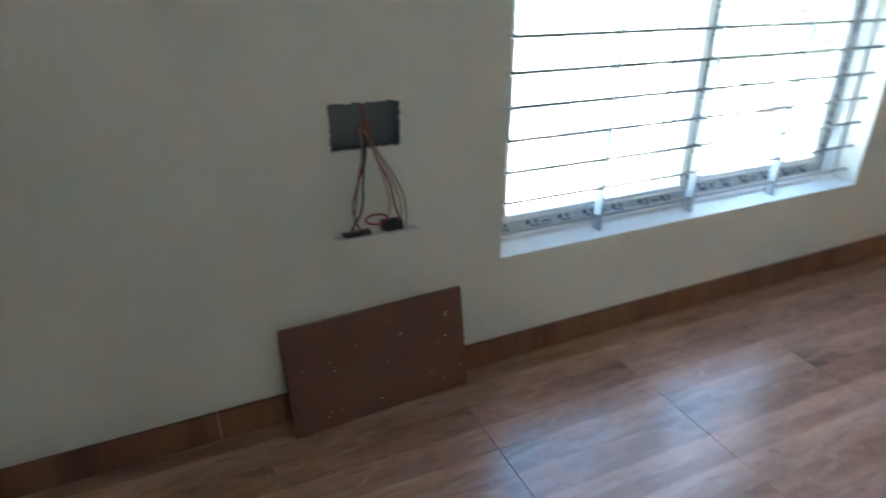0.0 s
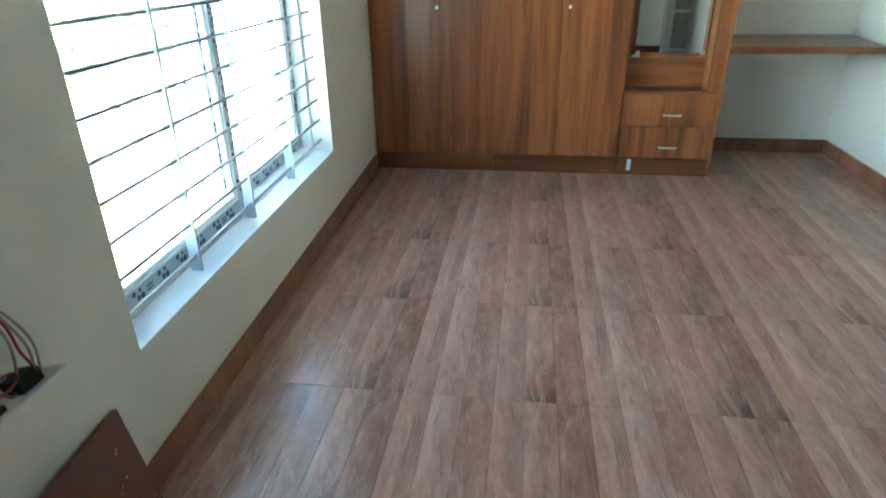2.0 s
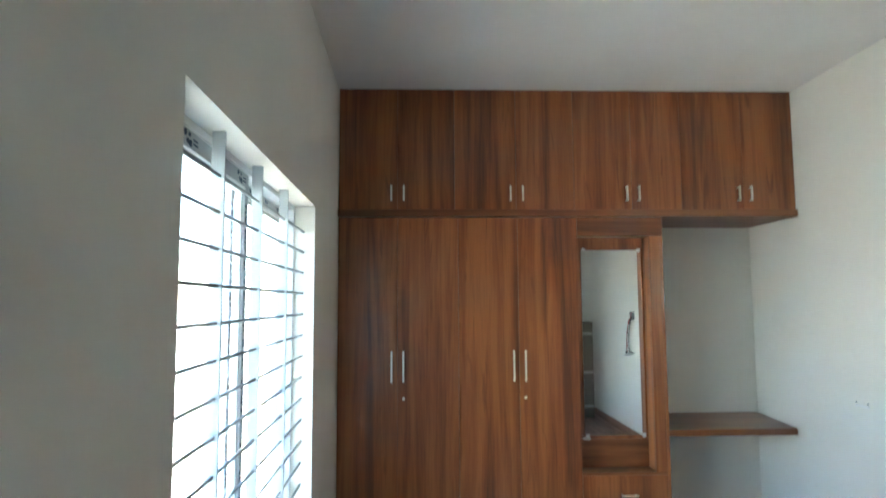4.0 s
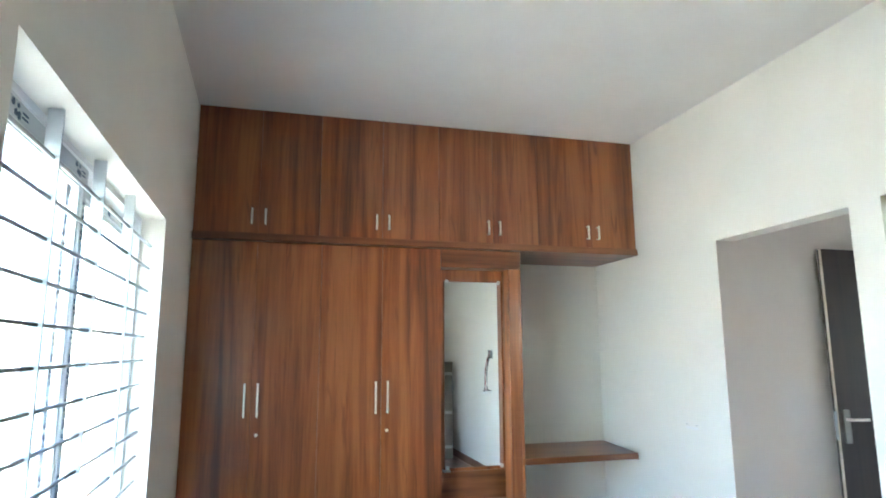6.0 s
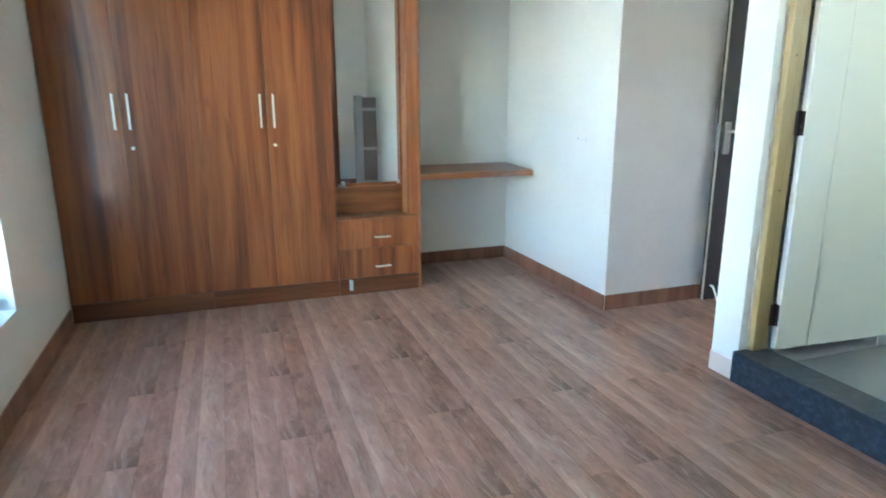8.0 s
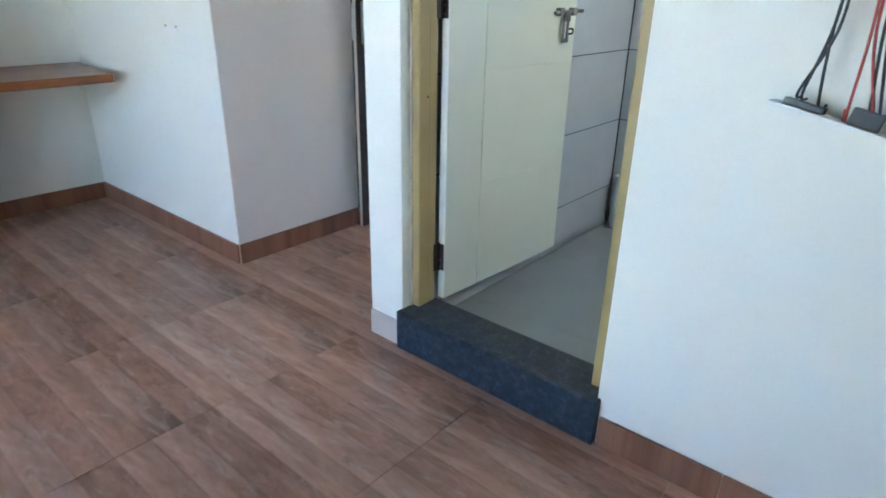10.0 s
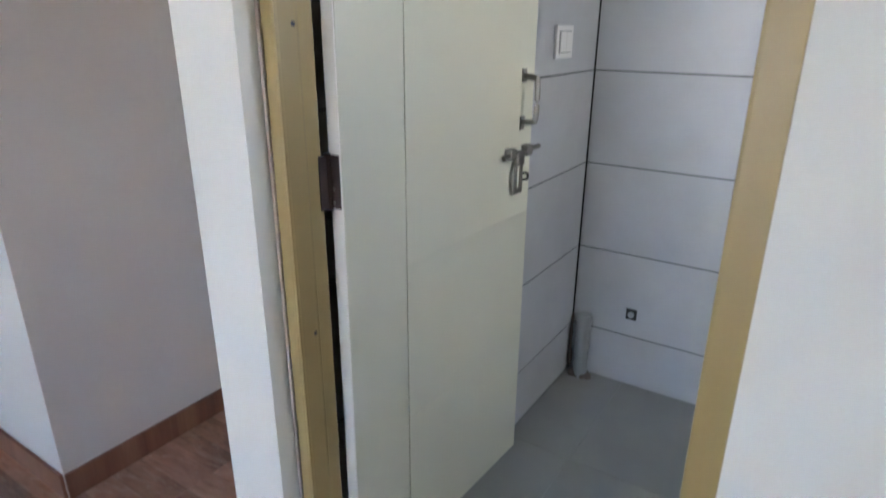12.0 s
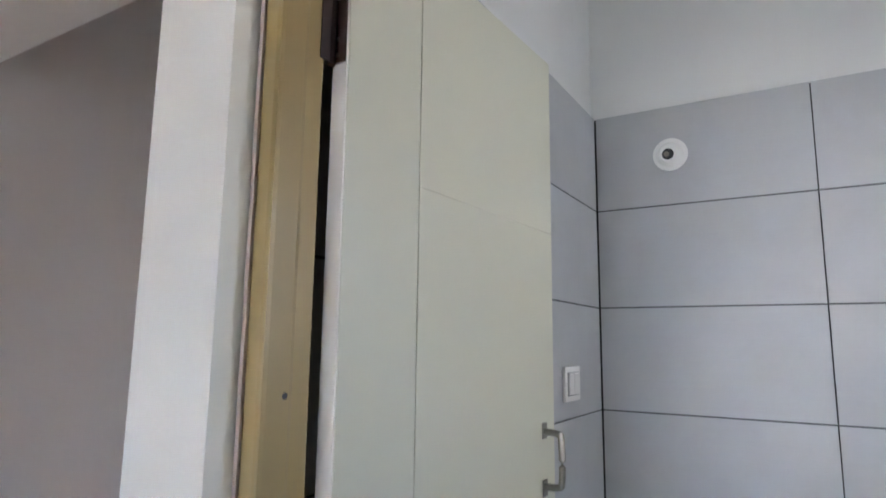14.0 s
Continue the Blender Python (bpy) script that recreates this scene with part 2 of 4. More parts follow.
WIRE_PALE = paint("wire_pale_pvc", (0.42, 0.34, 0.29), 0.4)
BROWNBOARD = paint("brown_laminate_offcut", (0.195, 0.077, 0.052), 0.45, 0.2, 0.3, (0.6, 0.6, 0.6))
SPECK = paint("plaster_specks", (0.6, 0.56, 0.5), 0.8)
PVC = paint("grey_pvc_pipe", (0.36, 0.38, 0.39), 0.4, 0.12)
CEMENT = paint("cement_smear", (0.20, 0.17, 0.15), 0.9, 0.15, 0.6)
CARTON = paint("brown_carton", (0.20, 0.17, 0.145), 0.8, 0.15, 0.3)
WRAP = paint("cloudy_plastic_wrap", (0.38, 0.37, 0.35), 0.3, 0.2, 0.4)
TAPE = paint("pale_packing_tape", (0.46, 0.44, 0.40), 0.25)
BLUETAG = paint("pale_blue_plastic", (0.50, 0.66, 0.78), 0.4)
CONCRETE = paint("pale_concrete", (0.40, 0.385, 0.35), 0.85, 0.2, 0.4)
HOUSEPAINT = paint("pale_house_paint", (0.74, 0.72, 0.67), 0.8, 0.1)
DARKGLASS = paint("dark_window_glass", (0.22, 0.27, 0.30), 0.15)
BARK = paint("tree_bark", (0.13, 0.115, 0.10), 0.9, 0.2, 0.8)
LEAF = paint("leaf_green", (0.085, 0.115, 0.06), 0.6, 0.2)
PLASTER = paint("outer_plaster", (0.55, 0.54, 0.5), 0.85, 0.1)
mm, nn, ll, bb = mat("mirror_silver", 0.015, 1.0)
bb.inputs["Base Color"].default_value = (0.94, 0.96, 0.95, 1)
MIRROR = mm


# ---- mesh helpers ----
def box(bm, x0, x1, y0, y1, z0, z1, bevel=0.0, m=None):
    """A box, its edges rounded by bevel; m: a further transform."""
    r = bmesh.ops.create_cube(bm, size=1.0, matrix=Matrix.Translation(((x0 + x1) / 2, (y0 + y1) / 2, (z0 + z1) / 2)) @ Matrix.Diagonal((x1 - x0, y1 - y0, z1 - z0, 1)))
    verts = r["verts"]
    if bevel:
        edges = list({e for v in verts for e in v.link_edges})
        verts = bmesh.ops.bevel(bm, geom=verts + edges, offset=bevel, segments=2, profile=0.7, affect="EDGES")["verts"]
    if m is not None:
        bmesh.ops.transform(bm, matrix=m, verts=verts)
    return bm


def rod(bm, p0, p1, radius, sides=12, radius2=None):
    p0, p1 = Vector(p0), Vector(p1)
    turn = (p1 - p0).to_track_quat("Z", "Y").to_matrix().to_4x4()
    bmesh.ops.create_cone(bm, cap_ends=True, segments=sides, radius1=radius, radius2=radius if radius2 is None else radius2,
                          depth=(p1 - p0).length, matrix=Matrix.Translation((p0 + p1) / 2) @ turn)
    return bm


def tube(bm, points, radius, sides=8, steps=8):
    """A round tube along a smooth line through the points."""
    pts = [Vector(p) for p in points]
    line = []
    for k in range(len(pts) - 1):
        a, b, c, d = pts[max(k - 1, 0)], pts[k], pts[k + 1], pts[min(k + 2, len(pts) - 1)]
        for s in range(steps):
            u = s / steps
            line.append(0.5 * (2 * b + (c - a) * u + (2 * a - 5 * b + 4 * c - d) * u * u + (3 * b - a - 3 * c + d) * u ** 3))
    line.append(pts[-1])
    rings = []
    for k, p in enumerate(line):
        way = (line[min(k + 1, len(line) - 1)] - line[max(k - 1, 0)]).normalized()
        q = way.to_track_quat("Z", "Y")
        rings.append([bm.verts.new(p + q @ Vector((math.cos(2 * math.pi * i / sides) * radius, math.sin(2 * math.pi * i / sides) * radius, 0))) for i in range(sides)])
    for r0, r1 in zip(rings, rings[1:]):
        for i in range(sides):
            bm.faces.new((r0[i], r0[(i + 1) % sides], r1[(i + 1) % sides], r1[i]))
    bm.faces.new(rings[0][::-1])
    bm.faces.new(rings[-1])
    return bm


def mesh_of(name, bm, material, smooth=False):
    bmesh.ops.recalc_face_normals(bm, faces=bm.faces)
    me = bpy.data.meshes.new(name)
    bm.to_mesh(me)
    bm.free()
    me.materials.append(material)
    if smooth:
        for p in me.polygons:
            p.use_smooth = True
    return me


def part(name, bm, material, parent, label="", at=None, smooth=False):
    """One mesh object under a thing or a part."""
    ob = new(name, mesh_of(name, bm, material, smooth))
    ob.parent = parent
    if at is not None:
        ob.matrix_basis = at
    return tagged(ob, label)


def thing(name, at, label, category, group="", kind=""):
    ob = new(name)
    ob.matrix_basis = at
    return tagged(ob, label, category, group, kind)


def solid(name, bm, material, label, category, kind="structure", smooth=False):
    return tagged(new(name, mesh_of(name, bm, material, smooth)), label, category, "", kind)


def B(*a, **k):
    return box(bmesh.new(), *a, **k)


# ---- structure ----
SLANT = Matrix.Translation((2.9, 2.46, 0)) @ Matrix.Rotation(radians(1.15), 4, "Z") @ Matrix.Translation((-2.9, -2.46, 0))  # the window wall is a little out of square


def slanted(ob):
    ob.matrix_basis = SLANT @ ob.matrix_basis
    return ob


XW, XE, YS, YN, H = -0.65, 5.25, -0.517, 2.46, 2.985
YT = -0.64                       # back of the south wall
WX0, WX1, WZ0, WZ1 = 1.995, 3.728, 0.382, 2.058
PX0, PX1 = 2.945, 3.826          # passage opening
DX0, DX1, DZ = 2.037, 2.790, 2.122  # bathroom doorway
BXW, BYS, BF = 1.2, -2.138, 0.025  # bathroom: west and south faces, floor level

bm = bmesh.new()
HX0, HX1, HZ0, HZ1 = 1.476, 1.674, 0.782, 0.908   # recess of the electrical box
box(bm, XW - 0.2, HX0, YN, YN + 0.22, -0.2, H)
box(bm, HX1, WX0, YN, YN + 0.22, -0.2, H)
box(bm, HX0, HX1, YN, YN + 0.22, -0.2, HZ0)
box(bm, HX0, HX1, YN, YN + 0.22, HZ1, H)
box(bm, HX0, HX1, YN + 0.046, YN + 0.22, HZ0, HZ1)
box(bm, WX1, XE + 0.2, YN, YN + 0.22, -0.2, H)
box(bm, WX0, WX1, YN, YN + 0.22, -0.2, WZ0)
box(bm, WX0, WX1, YN, YN + 0.22, WZ1, H)
slanted(solid("wall_north", bm, WALL, "cream painted plaster wall around the barred window", "wall"))
solid("wall_west", B(XW - 0.2, XW, -2.4, YN - 0.076, -0.2, H), WALL, "plain cream painted plaster wall", "wall")
solid("wall_east", B(XE, XE + 0.2, -2.4, YN + 0.04, -0.2, H), WALL, "cream painted wall behind the built-in wardrobe", "wall")
bm = bmesh.new()
box(bm, XW, DX0, YT, YS, -0.2, H)
box(bm, DX0, DX1, YT, YS, DZ, H)
box(bm, DX1, PX0, YT, YS, -0.2, H)
box(bm, PX0, PX1, YT, YS, 2.108, H)
box(bm, PX1, XE, YT, YS, -0.2, H)
solid("wall_south", bm, WALL, "white painted wall with bathroom doorway and passage opening", "wall")
# passage wall and a thin added skin carry the painted bounce light
solid("wall_passage_east", B(PX1 - 0.003, PX1 + 0.12, -2.4, YT, -0.2, H), WALL_BOUNCE, "cream passage side wall with warm bounce light painted in", "wall")
solid("trim_passage", B(PX1 - 0.003, PX1, YT, YS, -0.002, 2.108), WALL_BOUNCE, "thin skin on the passage return, warm bounce painted in", "wall")
bm = bmesh.new()
box(bm, PX1 - 0.07, PX1 - 0.004, -2.3, -2.18, -0.2, H)
box(bm, PX0 + 0.001, PX1 - 0.07, -2.3, -2.18, 2.09, H)
solid("wall_passage_end", bm, WALL, "end wall of the passage around the open doorway", "wall")
solid("wall_hall_west", B(1.5, 1.6, -5.0, -2.3, -0.2, H), WALL, "plain wall of the hall beyond the passage", "wall")
# unseen hall wall: its opening is added to send daylight into the passage
bm = bmesh.new()
box(bm, XE, XE + 0.2, -5.0, -4.7, -0.2, H)
box(bm, XE, XE + 0.2, -3.0, -2.4, -0.2, H)
box(bm, XE, XE + 0.2, -4.7, -3.0, -0.2, 0.9)
box(bm, XE, XE + 0.2, -4.7, -3.0, 2.1, H)
solid("wall_hall_east", bm, WALL, "unseen hall wall with a wide opening added for daylight", "wall")
solid("wall_hall_south", B(1.5, XE + 0.2, -5.1, -5.0, -0.2, H), WALL, "plain wall of the hall beyond the passage", "wall")
solid("wall_hall_north", B(3.95, XE, -2.4, -2.3, -0.2, H), WALL, "plain wall of the hall beyond the passage", "wall")
solid("floor_hall", B(1.6, XE, -5.0, -2.301, -0.2, -0.0025), GROUT, "brown hall floor beyond the passage", "floor")
partition = solid("wall_bathroom_east", B(2.825, PX0, -2.4, YT, -0.2, H), BATHPAINT, "thin bathroom partition, white paint above grey tiles", "wall")
bath_south = solid("wall_bathroom_south", B(BXW - 0.12, 2.825, BYS - 0.12, BYS, -0.2, H), BATHPAINT, "bathroom wall, white paint above grey tiles", "wall")
bm = bmesh.new()
VY0, VY1, VZ0, VZ1 = -1.75, -0.95, 1.4, 2.1
box(bm, BXW - 0.12, BXW, BYS, VY0, -0.2, H)
box(bm, BXW - 0.12, BXW, VY1, YT, -0.2, H)
box(bm, BXW - 0.12, BXW, VY0, VY1, -0.2, VZ0)
box(bm, BXW - 0.12, BXW, VY0, VY1, VZ1, H)
solid("wall_bathroom_west", bm, BATHPAINT, "white bathroom wall with a ventilator opening", "wall")
solid("ceiling", B(XW - 0.2, XE + 0.2, -5.1, YN + 0.29, H, H + 0.15), CEIL, "flat matt white painted ceiling", "ceiling")
floor = solid("floor", B(XW, XE, YS, YN + 0.06, -0.2, -0.0025), GROUT, "floor of wood-print glazed square tiles", "floor")
passage_floor = solid("floor_passage", B(PX0, PX1, -2.3, YS, -0.2, -0.0025), GROUT, "passage floor of wood-print tiles", "floor")
bath_floor = solid("floor_bathroom", B(BXW, 2.825, BYS, YT - 0.02, -0.2, BF - 0.003), MIDGROUT, "bathroom floor of grey matt tiles", "floor")

# granite threshold of the bathroom
solid("threshold", B(DX0 - 0.010, DX1 + 0.005, YT - 0.02, YS + 0.026, 0.0, 0.146, bevel=0.005), GRANITE, "dark blue-grey granite door threshold step", "threshold")


# skirting of short brown tiles
def skirting(name, p0, p1, inward, label, z=0.0, material=SKIRT):
    a, b = Vector(p0), Vector(p1)
    length = (b - a).length
    angle = math.degrees(math.atan2(b.y - a.y, b.x - a.x))
    side = 1 if (Matrix.Rotation(radians(angle), 3, "Z") @ Vector((0, 1, 0))).dot(Vector((*inward, 0))) > 0 else -1
    root = thing(name, pose(a.x, a.y, z, 0, 0, angle), label, "baseboard", "", "structure")
    x = 0.0
    while x < length - 0.01:
        w = min(0.585, length - x)
        y0, y1 = (0.0005, 0.011) if side > 0 else (-0.011, -0.0005)
        part("skirting_tile", B(0, w - 0.0015, y0, y1, 0.0, 0.093, bevel=0.0015), material, root, at=pose(x, 0, 0))
        x += w
    return root


slanted(skirting("baseboard_north", (XW, YN), (4.63, YN), (0, -1), "brown wood-print skirting tiles along the window wall"))
skirting("baseboard_west", (XW, YS), (XW, YN - 0.09), (1, 0), "brown wood-print skirting tiles along the plain wall")
skirting("baseboard_south", (XW, YS), (DX0 - 0.014, YS), (0, 1), "brown wood-print skirting tiles beside the threshold")
skirting("baseboard_pier", (DX1 + 0.007, YS), (PX0 - 0.001, YS), (0, 1), "short pale brown skirting tile on the narrow pier", 0.0, PALESKIRT)
skirting("baseboard_nook", (PX1 + 0.0, YS), (XE, YS), (0, 1), "brown skirting tiles in the nook under the shelf")
skirting("baseboard_passage", (PX1 - 0.003, YS), (PX1 - 0.003, -2.3), (-1, 0), "brown skirting tiles along the passage wall")
skirting("baseboard_east", (XE, YS + 0.012), (XE, 0.38), (-1, 0), "brown skirting tiles on the wall under the shelf")


# ---- window ----
FY = 2.558   # inner face of the window frame


def marks(parent, u0, u1, v, y, along_x=True, step=0.118):
    """Printed marks of the protective film: clusters of discs and short bars."""
    u, k = u0, 0
    while u < u1 - 0.05:
        bm = bmesh.new()
        for du, dv, r in ((0.0, 0.010, 0.0085), (0.018, -0.008, 0.008), (0.038, -0.010, 0.0095), (0.030, 0.011, 0.006)):
            dv = dv if along_x else dv * 0.7
            p = (u + du, v + dv) if along_x else (v + dv, u + du)
            rod(bm, (p[0], y - 0.0005, p[1]), (p[0], y - 0.002, p[1]), r if along_x else r * 0.8, 12)
        if k % 2:
            for dv in (0.004, -0.007):
                if along_x:
                    box(bm, u + 0.058, u + 0.092, y - 0.002, y - 0.0005, v + dv - 0.0025, v + dv + 0.0025)
                else:
                    box(bm, v + dv - 0.002, v + dv + 0.002, y - 0.002, y - 0.0005, u + 0.058, u + 0.085)
        part("film_mark", bm, FILMMARK, parent)
        u += step + 0.014 * math.sin(k * 2.3)
        k += 1


win = thing("window_1", pose(0, 0, 0), "white sliding window, frame still in printed film", "window", "", "structure")
slanted(win)
bm = bmesh.new()
FW = 0.022
box(bm, WX0, WX1, FY, FY + 0.1, WZ0, WZ0 + FW, bevel=0.003)
box(bm, WX0, WX1, FY, FY + 0.1, WZ1 - FW, WZ1, bevel=0.003)
box(bm, WX0, WX0 + FW, FY, FY + 0.1, WZ0 + FW, WZ1 - FW, bevel=0.003)
box(bm, WX1 - FW, WX1, FY, FY + 0.1, WZ0 + FW, WZ1 - FW, bevel=0.003)
part("window_frame", bm, UPVC, win, "slim white outer frame")
for x0, x1, y in ((WX0 + FW + 0.002, 2.885, FY + 0.004), (2.835, WX1 - FW - 0.002, FY + 0.052)):
    z0, z1, w, r = WZ0 + FW + 0.002, WZ1 - FW - 0.002, 0.042, 0.052
    bm = bmesh.new()
    box(bm, x0, x1, y, y + 0.036, z0, z0 + r, bevel=0.003)
    box(bm, x0, x1, y, y + 0.036, z1 - r, z1, bevel=0.003)
    box(bm, x0, x0 + w, y, y + 0.036, z0 + r, z1 - r, bevel=0.003)
    box(bm, x1 - w, x1, y, y + 0.036, z0 + r, z1 - r, bevel=0.003)
    sash = part("sash", bm, UPVC, win, "white sliding sash, its face under printed film")
    bm = bmesh.new()
    e = 0.0035
    box(bm, x0 + e, x1 - e, y - 0.0006, y - 0.0001, z0 + e, z0 + r - e)
    box(bm, x0 + e, x1 - e, y - 0.0006, y - 0.0001, z1 - r + e, z1 - e)
    box(bm, x0 + e, x0 + w - e, y - 0.0006, y - 0.0001, z0 + r - e, z1 - r + e)
    box(bm, x1 - w + e, x1 - e, y - 0.0006, y - 0.0001, z0 + r - e, z1 - r + e)
    part("protective_film", bm, FILM, sash, "grey film with blue print")
    bm = bmesh.new()
    box(bm, x0 + w, x1 - w, y + 0.006, y + 0.030, z0 + r, z0 + r + 0.016, bevel=0.004)
    box(bm, x0 + w, x1 - w, y + 0.006, y + 0.030, z1 - r - 0.016, z1 - r, bevel=0.004)
    box(bm, x0 + w, x0 + w + 0.016, y + 0.006, y + 0.030, z0 + r + 0.016, z1 - r - 0.016, bevel=0.004)
    box(bm, x1 - w - 0.016, x1 - w, y + 0.006, y + 0.030, z0 + r + 0.016, z1 - r - 0.016, bevel=0.004)
    part("glazing_bead", bm, UPVC, sash, "white glazing bead")
    marks(sash, x0 + 0.02, x1 - 0.04, z0 + r / 2, y)
    marks(sash, x0 + 0.02, x1 - 0.04, z1 - r / 2, y, True, 0.24)
    marks(sash, z0 + 0.08, z1 - 0.1, x0 + w / 2, y, False, 0.10)
    marks(sash, z0 + 0.08, z1 - 0.1, x1 - w / 2, y, False, 0.10)
    pane = part("pane", B(x0 + w + 0.004, x1 - w - 0.004, y + 0.016, y + 0.021, z0 + r + 0.004, z1 - r - 0.004), GLASS, sash, "clear glass pane")
    pane.visible_shadow = False
# slim posts of the outer track beside the meeting stile
bm = bmesh.new()
sx0, sx1, sy = 2.768, 2.832, FY + 0.090
box(bm, sx0, sx0 + 0.022, sy, sy + 0.008, WZ0 + FW + 0.003, WZ1 - FW - 0.003, bevel=0.002)
box(bm, sx1 - 0.022, sx1, sy, sy + 0.008, WZ0 + FW + 0.003, WZ1 - FW - 0.003, bevel=0.002)
part("track_post", bm, UPVC, win, "white uprights of the outer track")
part("window_sill", B(WX0 + 0.001, WX1 - 0.001, YN - 0.004, FY - 0.001, WZ0, WZ0 + 0.006, bevel=0.002), UPVC, win, "smooth white sill lining")

grille = thing("window_grille", pose(0, 2.515, 0), "white steel security grille set in the window opening", "window grille")
slanted(grille)
z = 0.441
while z < WZ1 - 0.03:
    part("rod", rod(bmesh.new(), (WX0 - 0.01, 0, z), (WX1 + 0.01, 0, z), 0.0055, 10), RODGREY, grille, smooth=True)
    z += 0.0995
for x in (2.415, 2.840, 3.278):
    part("flat_bar", B(x - 0.004, x + 0.004, -0.014, 0.022, WZ0 + 0.005, WZ1 - 0.001, bevel=0.001), ENAMEL, grille, "white flat upright bar")


# ---- built-in wardrobe wall ----
FX = 4.65           # front plane of the wardrobe
ZB, ZL = 2.138, 2.184  # cornice board between wardrobe and loft
SEAMS = (2.488, 2.109, 1.722, 1.338, 0.951)


def bar_handle(parent, y, z0, z1, x=FX):
    bm = bmesh.new()
    box(bm, x - 0.034, x - 0.024, y - 0.006, y + 0.006, z0, z1, bevel=0.0025)
    for z in (z0 + 0.008, z1 - 0.008):
        rod(bm, (x - 0.026, y, z), (x + 0.001, y, z), 0.0045, 10)
    return part("handle", bm, SATIN, parent, "slim satin steel bar handle")


def shutter(parent, name, y1, y0, z0, z1):
    """A laminate door leaf between y0 and y1, proud of the carcass."""
    return part(name, B(FX, FX + 0.018, y0 + 0.0012, y1 - 0.0012, z0 + 0.0015, z1 - 0.0015, bevel=0.001), LAMINATE, parent)


def carcass(y0, y1, z0, z1, depth0=FX + 0.019):
    bm = bmesh.new()
    t = 0.018
    box(bm, depth0, XE - 0.002, y0, y0 + t, z0, z1)
    box(bm, depth0, XE - 0.002, y1 - t, y1, z0, z1)
    box(bm, depth0, XE - 0.002, y0 + t, y1 - t, z0, z0 + t)
    box(bm, depth0, XE - 0.002, y0 + t, y1 - t, z1 - t, z1)
    box(bm, XE - 0.02, XE - 0.002, y0 + t, y1 - t, z0 + t, z1 - t)
    return bm


for k in (0, 2):
    y1, ym, y0 = SEAMS[k], SEAMS[k + 1], SEAMS[k + 2]
    cab = thing("wardrobe_cabinet", pose(0, 0, 0), "tall two-door walnut laminate wardrobe with steel handles", "wardrobe", "built-in wardrobe units")
    part("body", carcass(y0 + 0.0005, y1 - 0.0005, 0.0, ZB - 0.001), LAMINATE, cab)
    part("plinth", B(FX + 0.002, FX + 0.018, y0 + 0.0005, y1 - 0.0005, 0.0, 0.108), PLINTH, cab, "brown laminate plinth board")
    for a, b, side in ((y1, ym, 1), (ym, y0, -1)):
        leaf = shutter(cab, "door", a, b, 0.110, ZB - 0.002)
        bar_handle(leaf, ym + side * 0.037, 1.092, 1.286)
        if side < 0:
            bm = rod(bmesh.new(), (FX - 0.004, ym - 0.037, 0.989), (FX + 0.002, ym - 0.037, 0.989), 0.010, 16)
            box(bm, FX - 0.006, FX - 0.003, ym - 0.0385, ym - 0.0355, 0.984, 0.994)
            part("lock", bm, SATIN, leaf, "round steel cam lock")

# dressing unit: open recess with mirror over two drawers
DY0, DY1, RX = 0.390, 0.950, 4.776
unit = thing("dressing_unit", pose(0, 0, 0), "walnut laminate dressing unit with mirror recess and drawers", "dressing unit")
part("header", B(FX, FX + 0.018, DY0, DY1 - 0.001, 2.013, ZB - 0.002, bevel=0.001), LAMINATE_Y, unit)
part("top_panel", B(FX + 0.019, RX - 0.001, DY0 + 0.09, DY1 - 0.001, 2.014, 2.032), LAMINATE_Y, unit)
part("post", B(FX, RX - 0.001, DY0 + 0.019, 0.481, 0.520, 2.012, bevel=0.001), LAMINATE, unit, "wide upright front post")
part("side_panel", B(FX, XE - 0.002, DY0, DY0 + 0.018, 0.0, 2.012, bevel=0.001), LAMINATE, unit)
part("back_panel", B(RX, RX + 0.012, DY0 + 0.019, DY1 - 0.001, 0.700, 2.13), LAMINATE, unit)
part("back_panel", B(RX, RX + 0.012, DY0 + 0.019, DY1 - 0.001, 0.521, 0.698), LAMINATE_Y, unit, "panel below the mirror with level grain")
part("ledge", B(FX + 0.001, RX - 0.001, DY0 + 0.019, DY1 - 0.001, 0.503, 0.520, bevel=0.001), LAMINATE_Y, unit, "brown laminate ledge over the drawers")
part("plinth", B(FX + 0.002, FX + 0.018, DY0 + 0.019, DY1 - 0.001, 0.0, 0.108), PLINTH, unit)
for z0, z1, hz in ((0.112, 0.306, 0.185), (0.308, 0.501, 0.383)):
    dr = part("drawer", B(FX, FX + 0.018, DY0 + 0.0195, DY1 - 0.002, z0, z1, bevel=0.001), LAMINATE, unit, "walnut laminate drawer front")
    bm = bmesh.new()
    box(bm, FX - 0.032, FX - 0.023, 0.608, 0.714, hz - 0.0055, hz + 0.0055, bevel=0.0025)
    for y in (0.618, 0.704):
        rod(bm, (FX - 0.026, y, hz), (FX + 0.001, y, hz), 0.0045, 10)
    part("handle", bm, SATIN, dr, "short satin steel bar handle")
part("box", B(FX + 0.019, XE - 0.03, DY0 + 0.03, DY1 - 0.002, 0.115, 0.49), LAMINATE, unit)

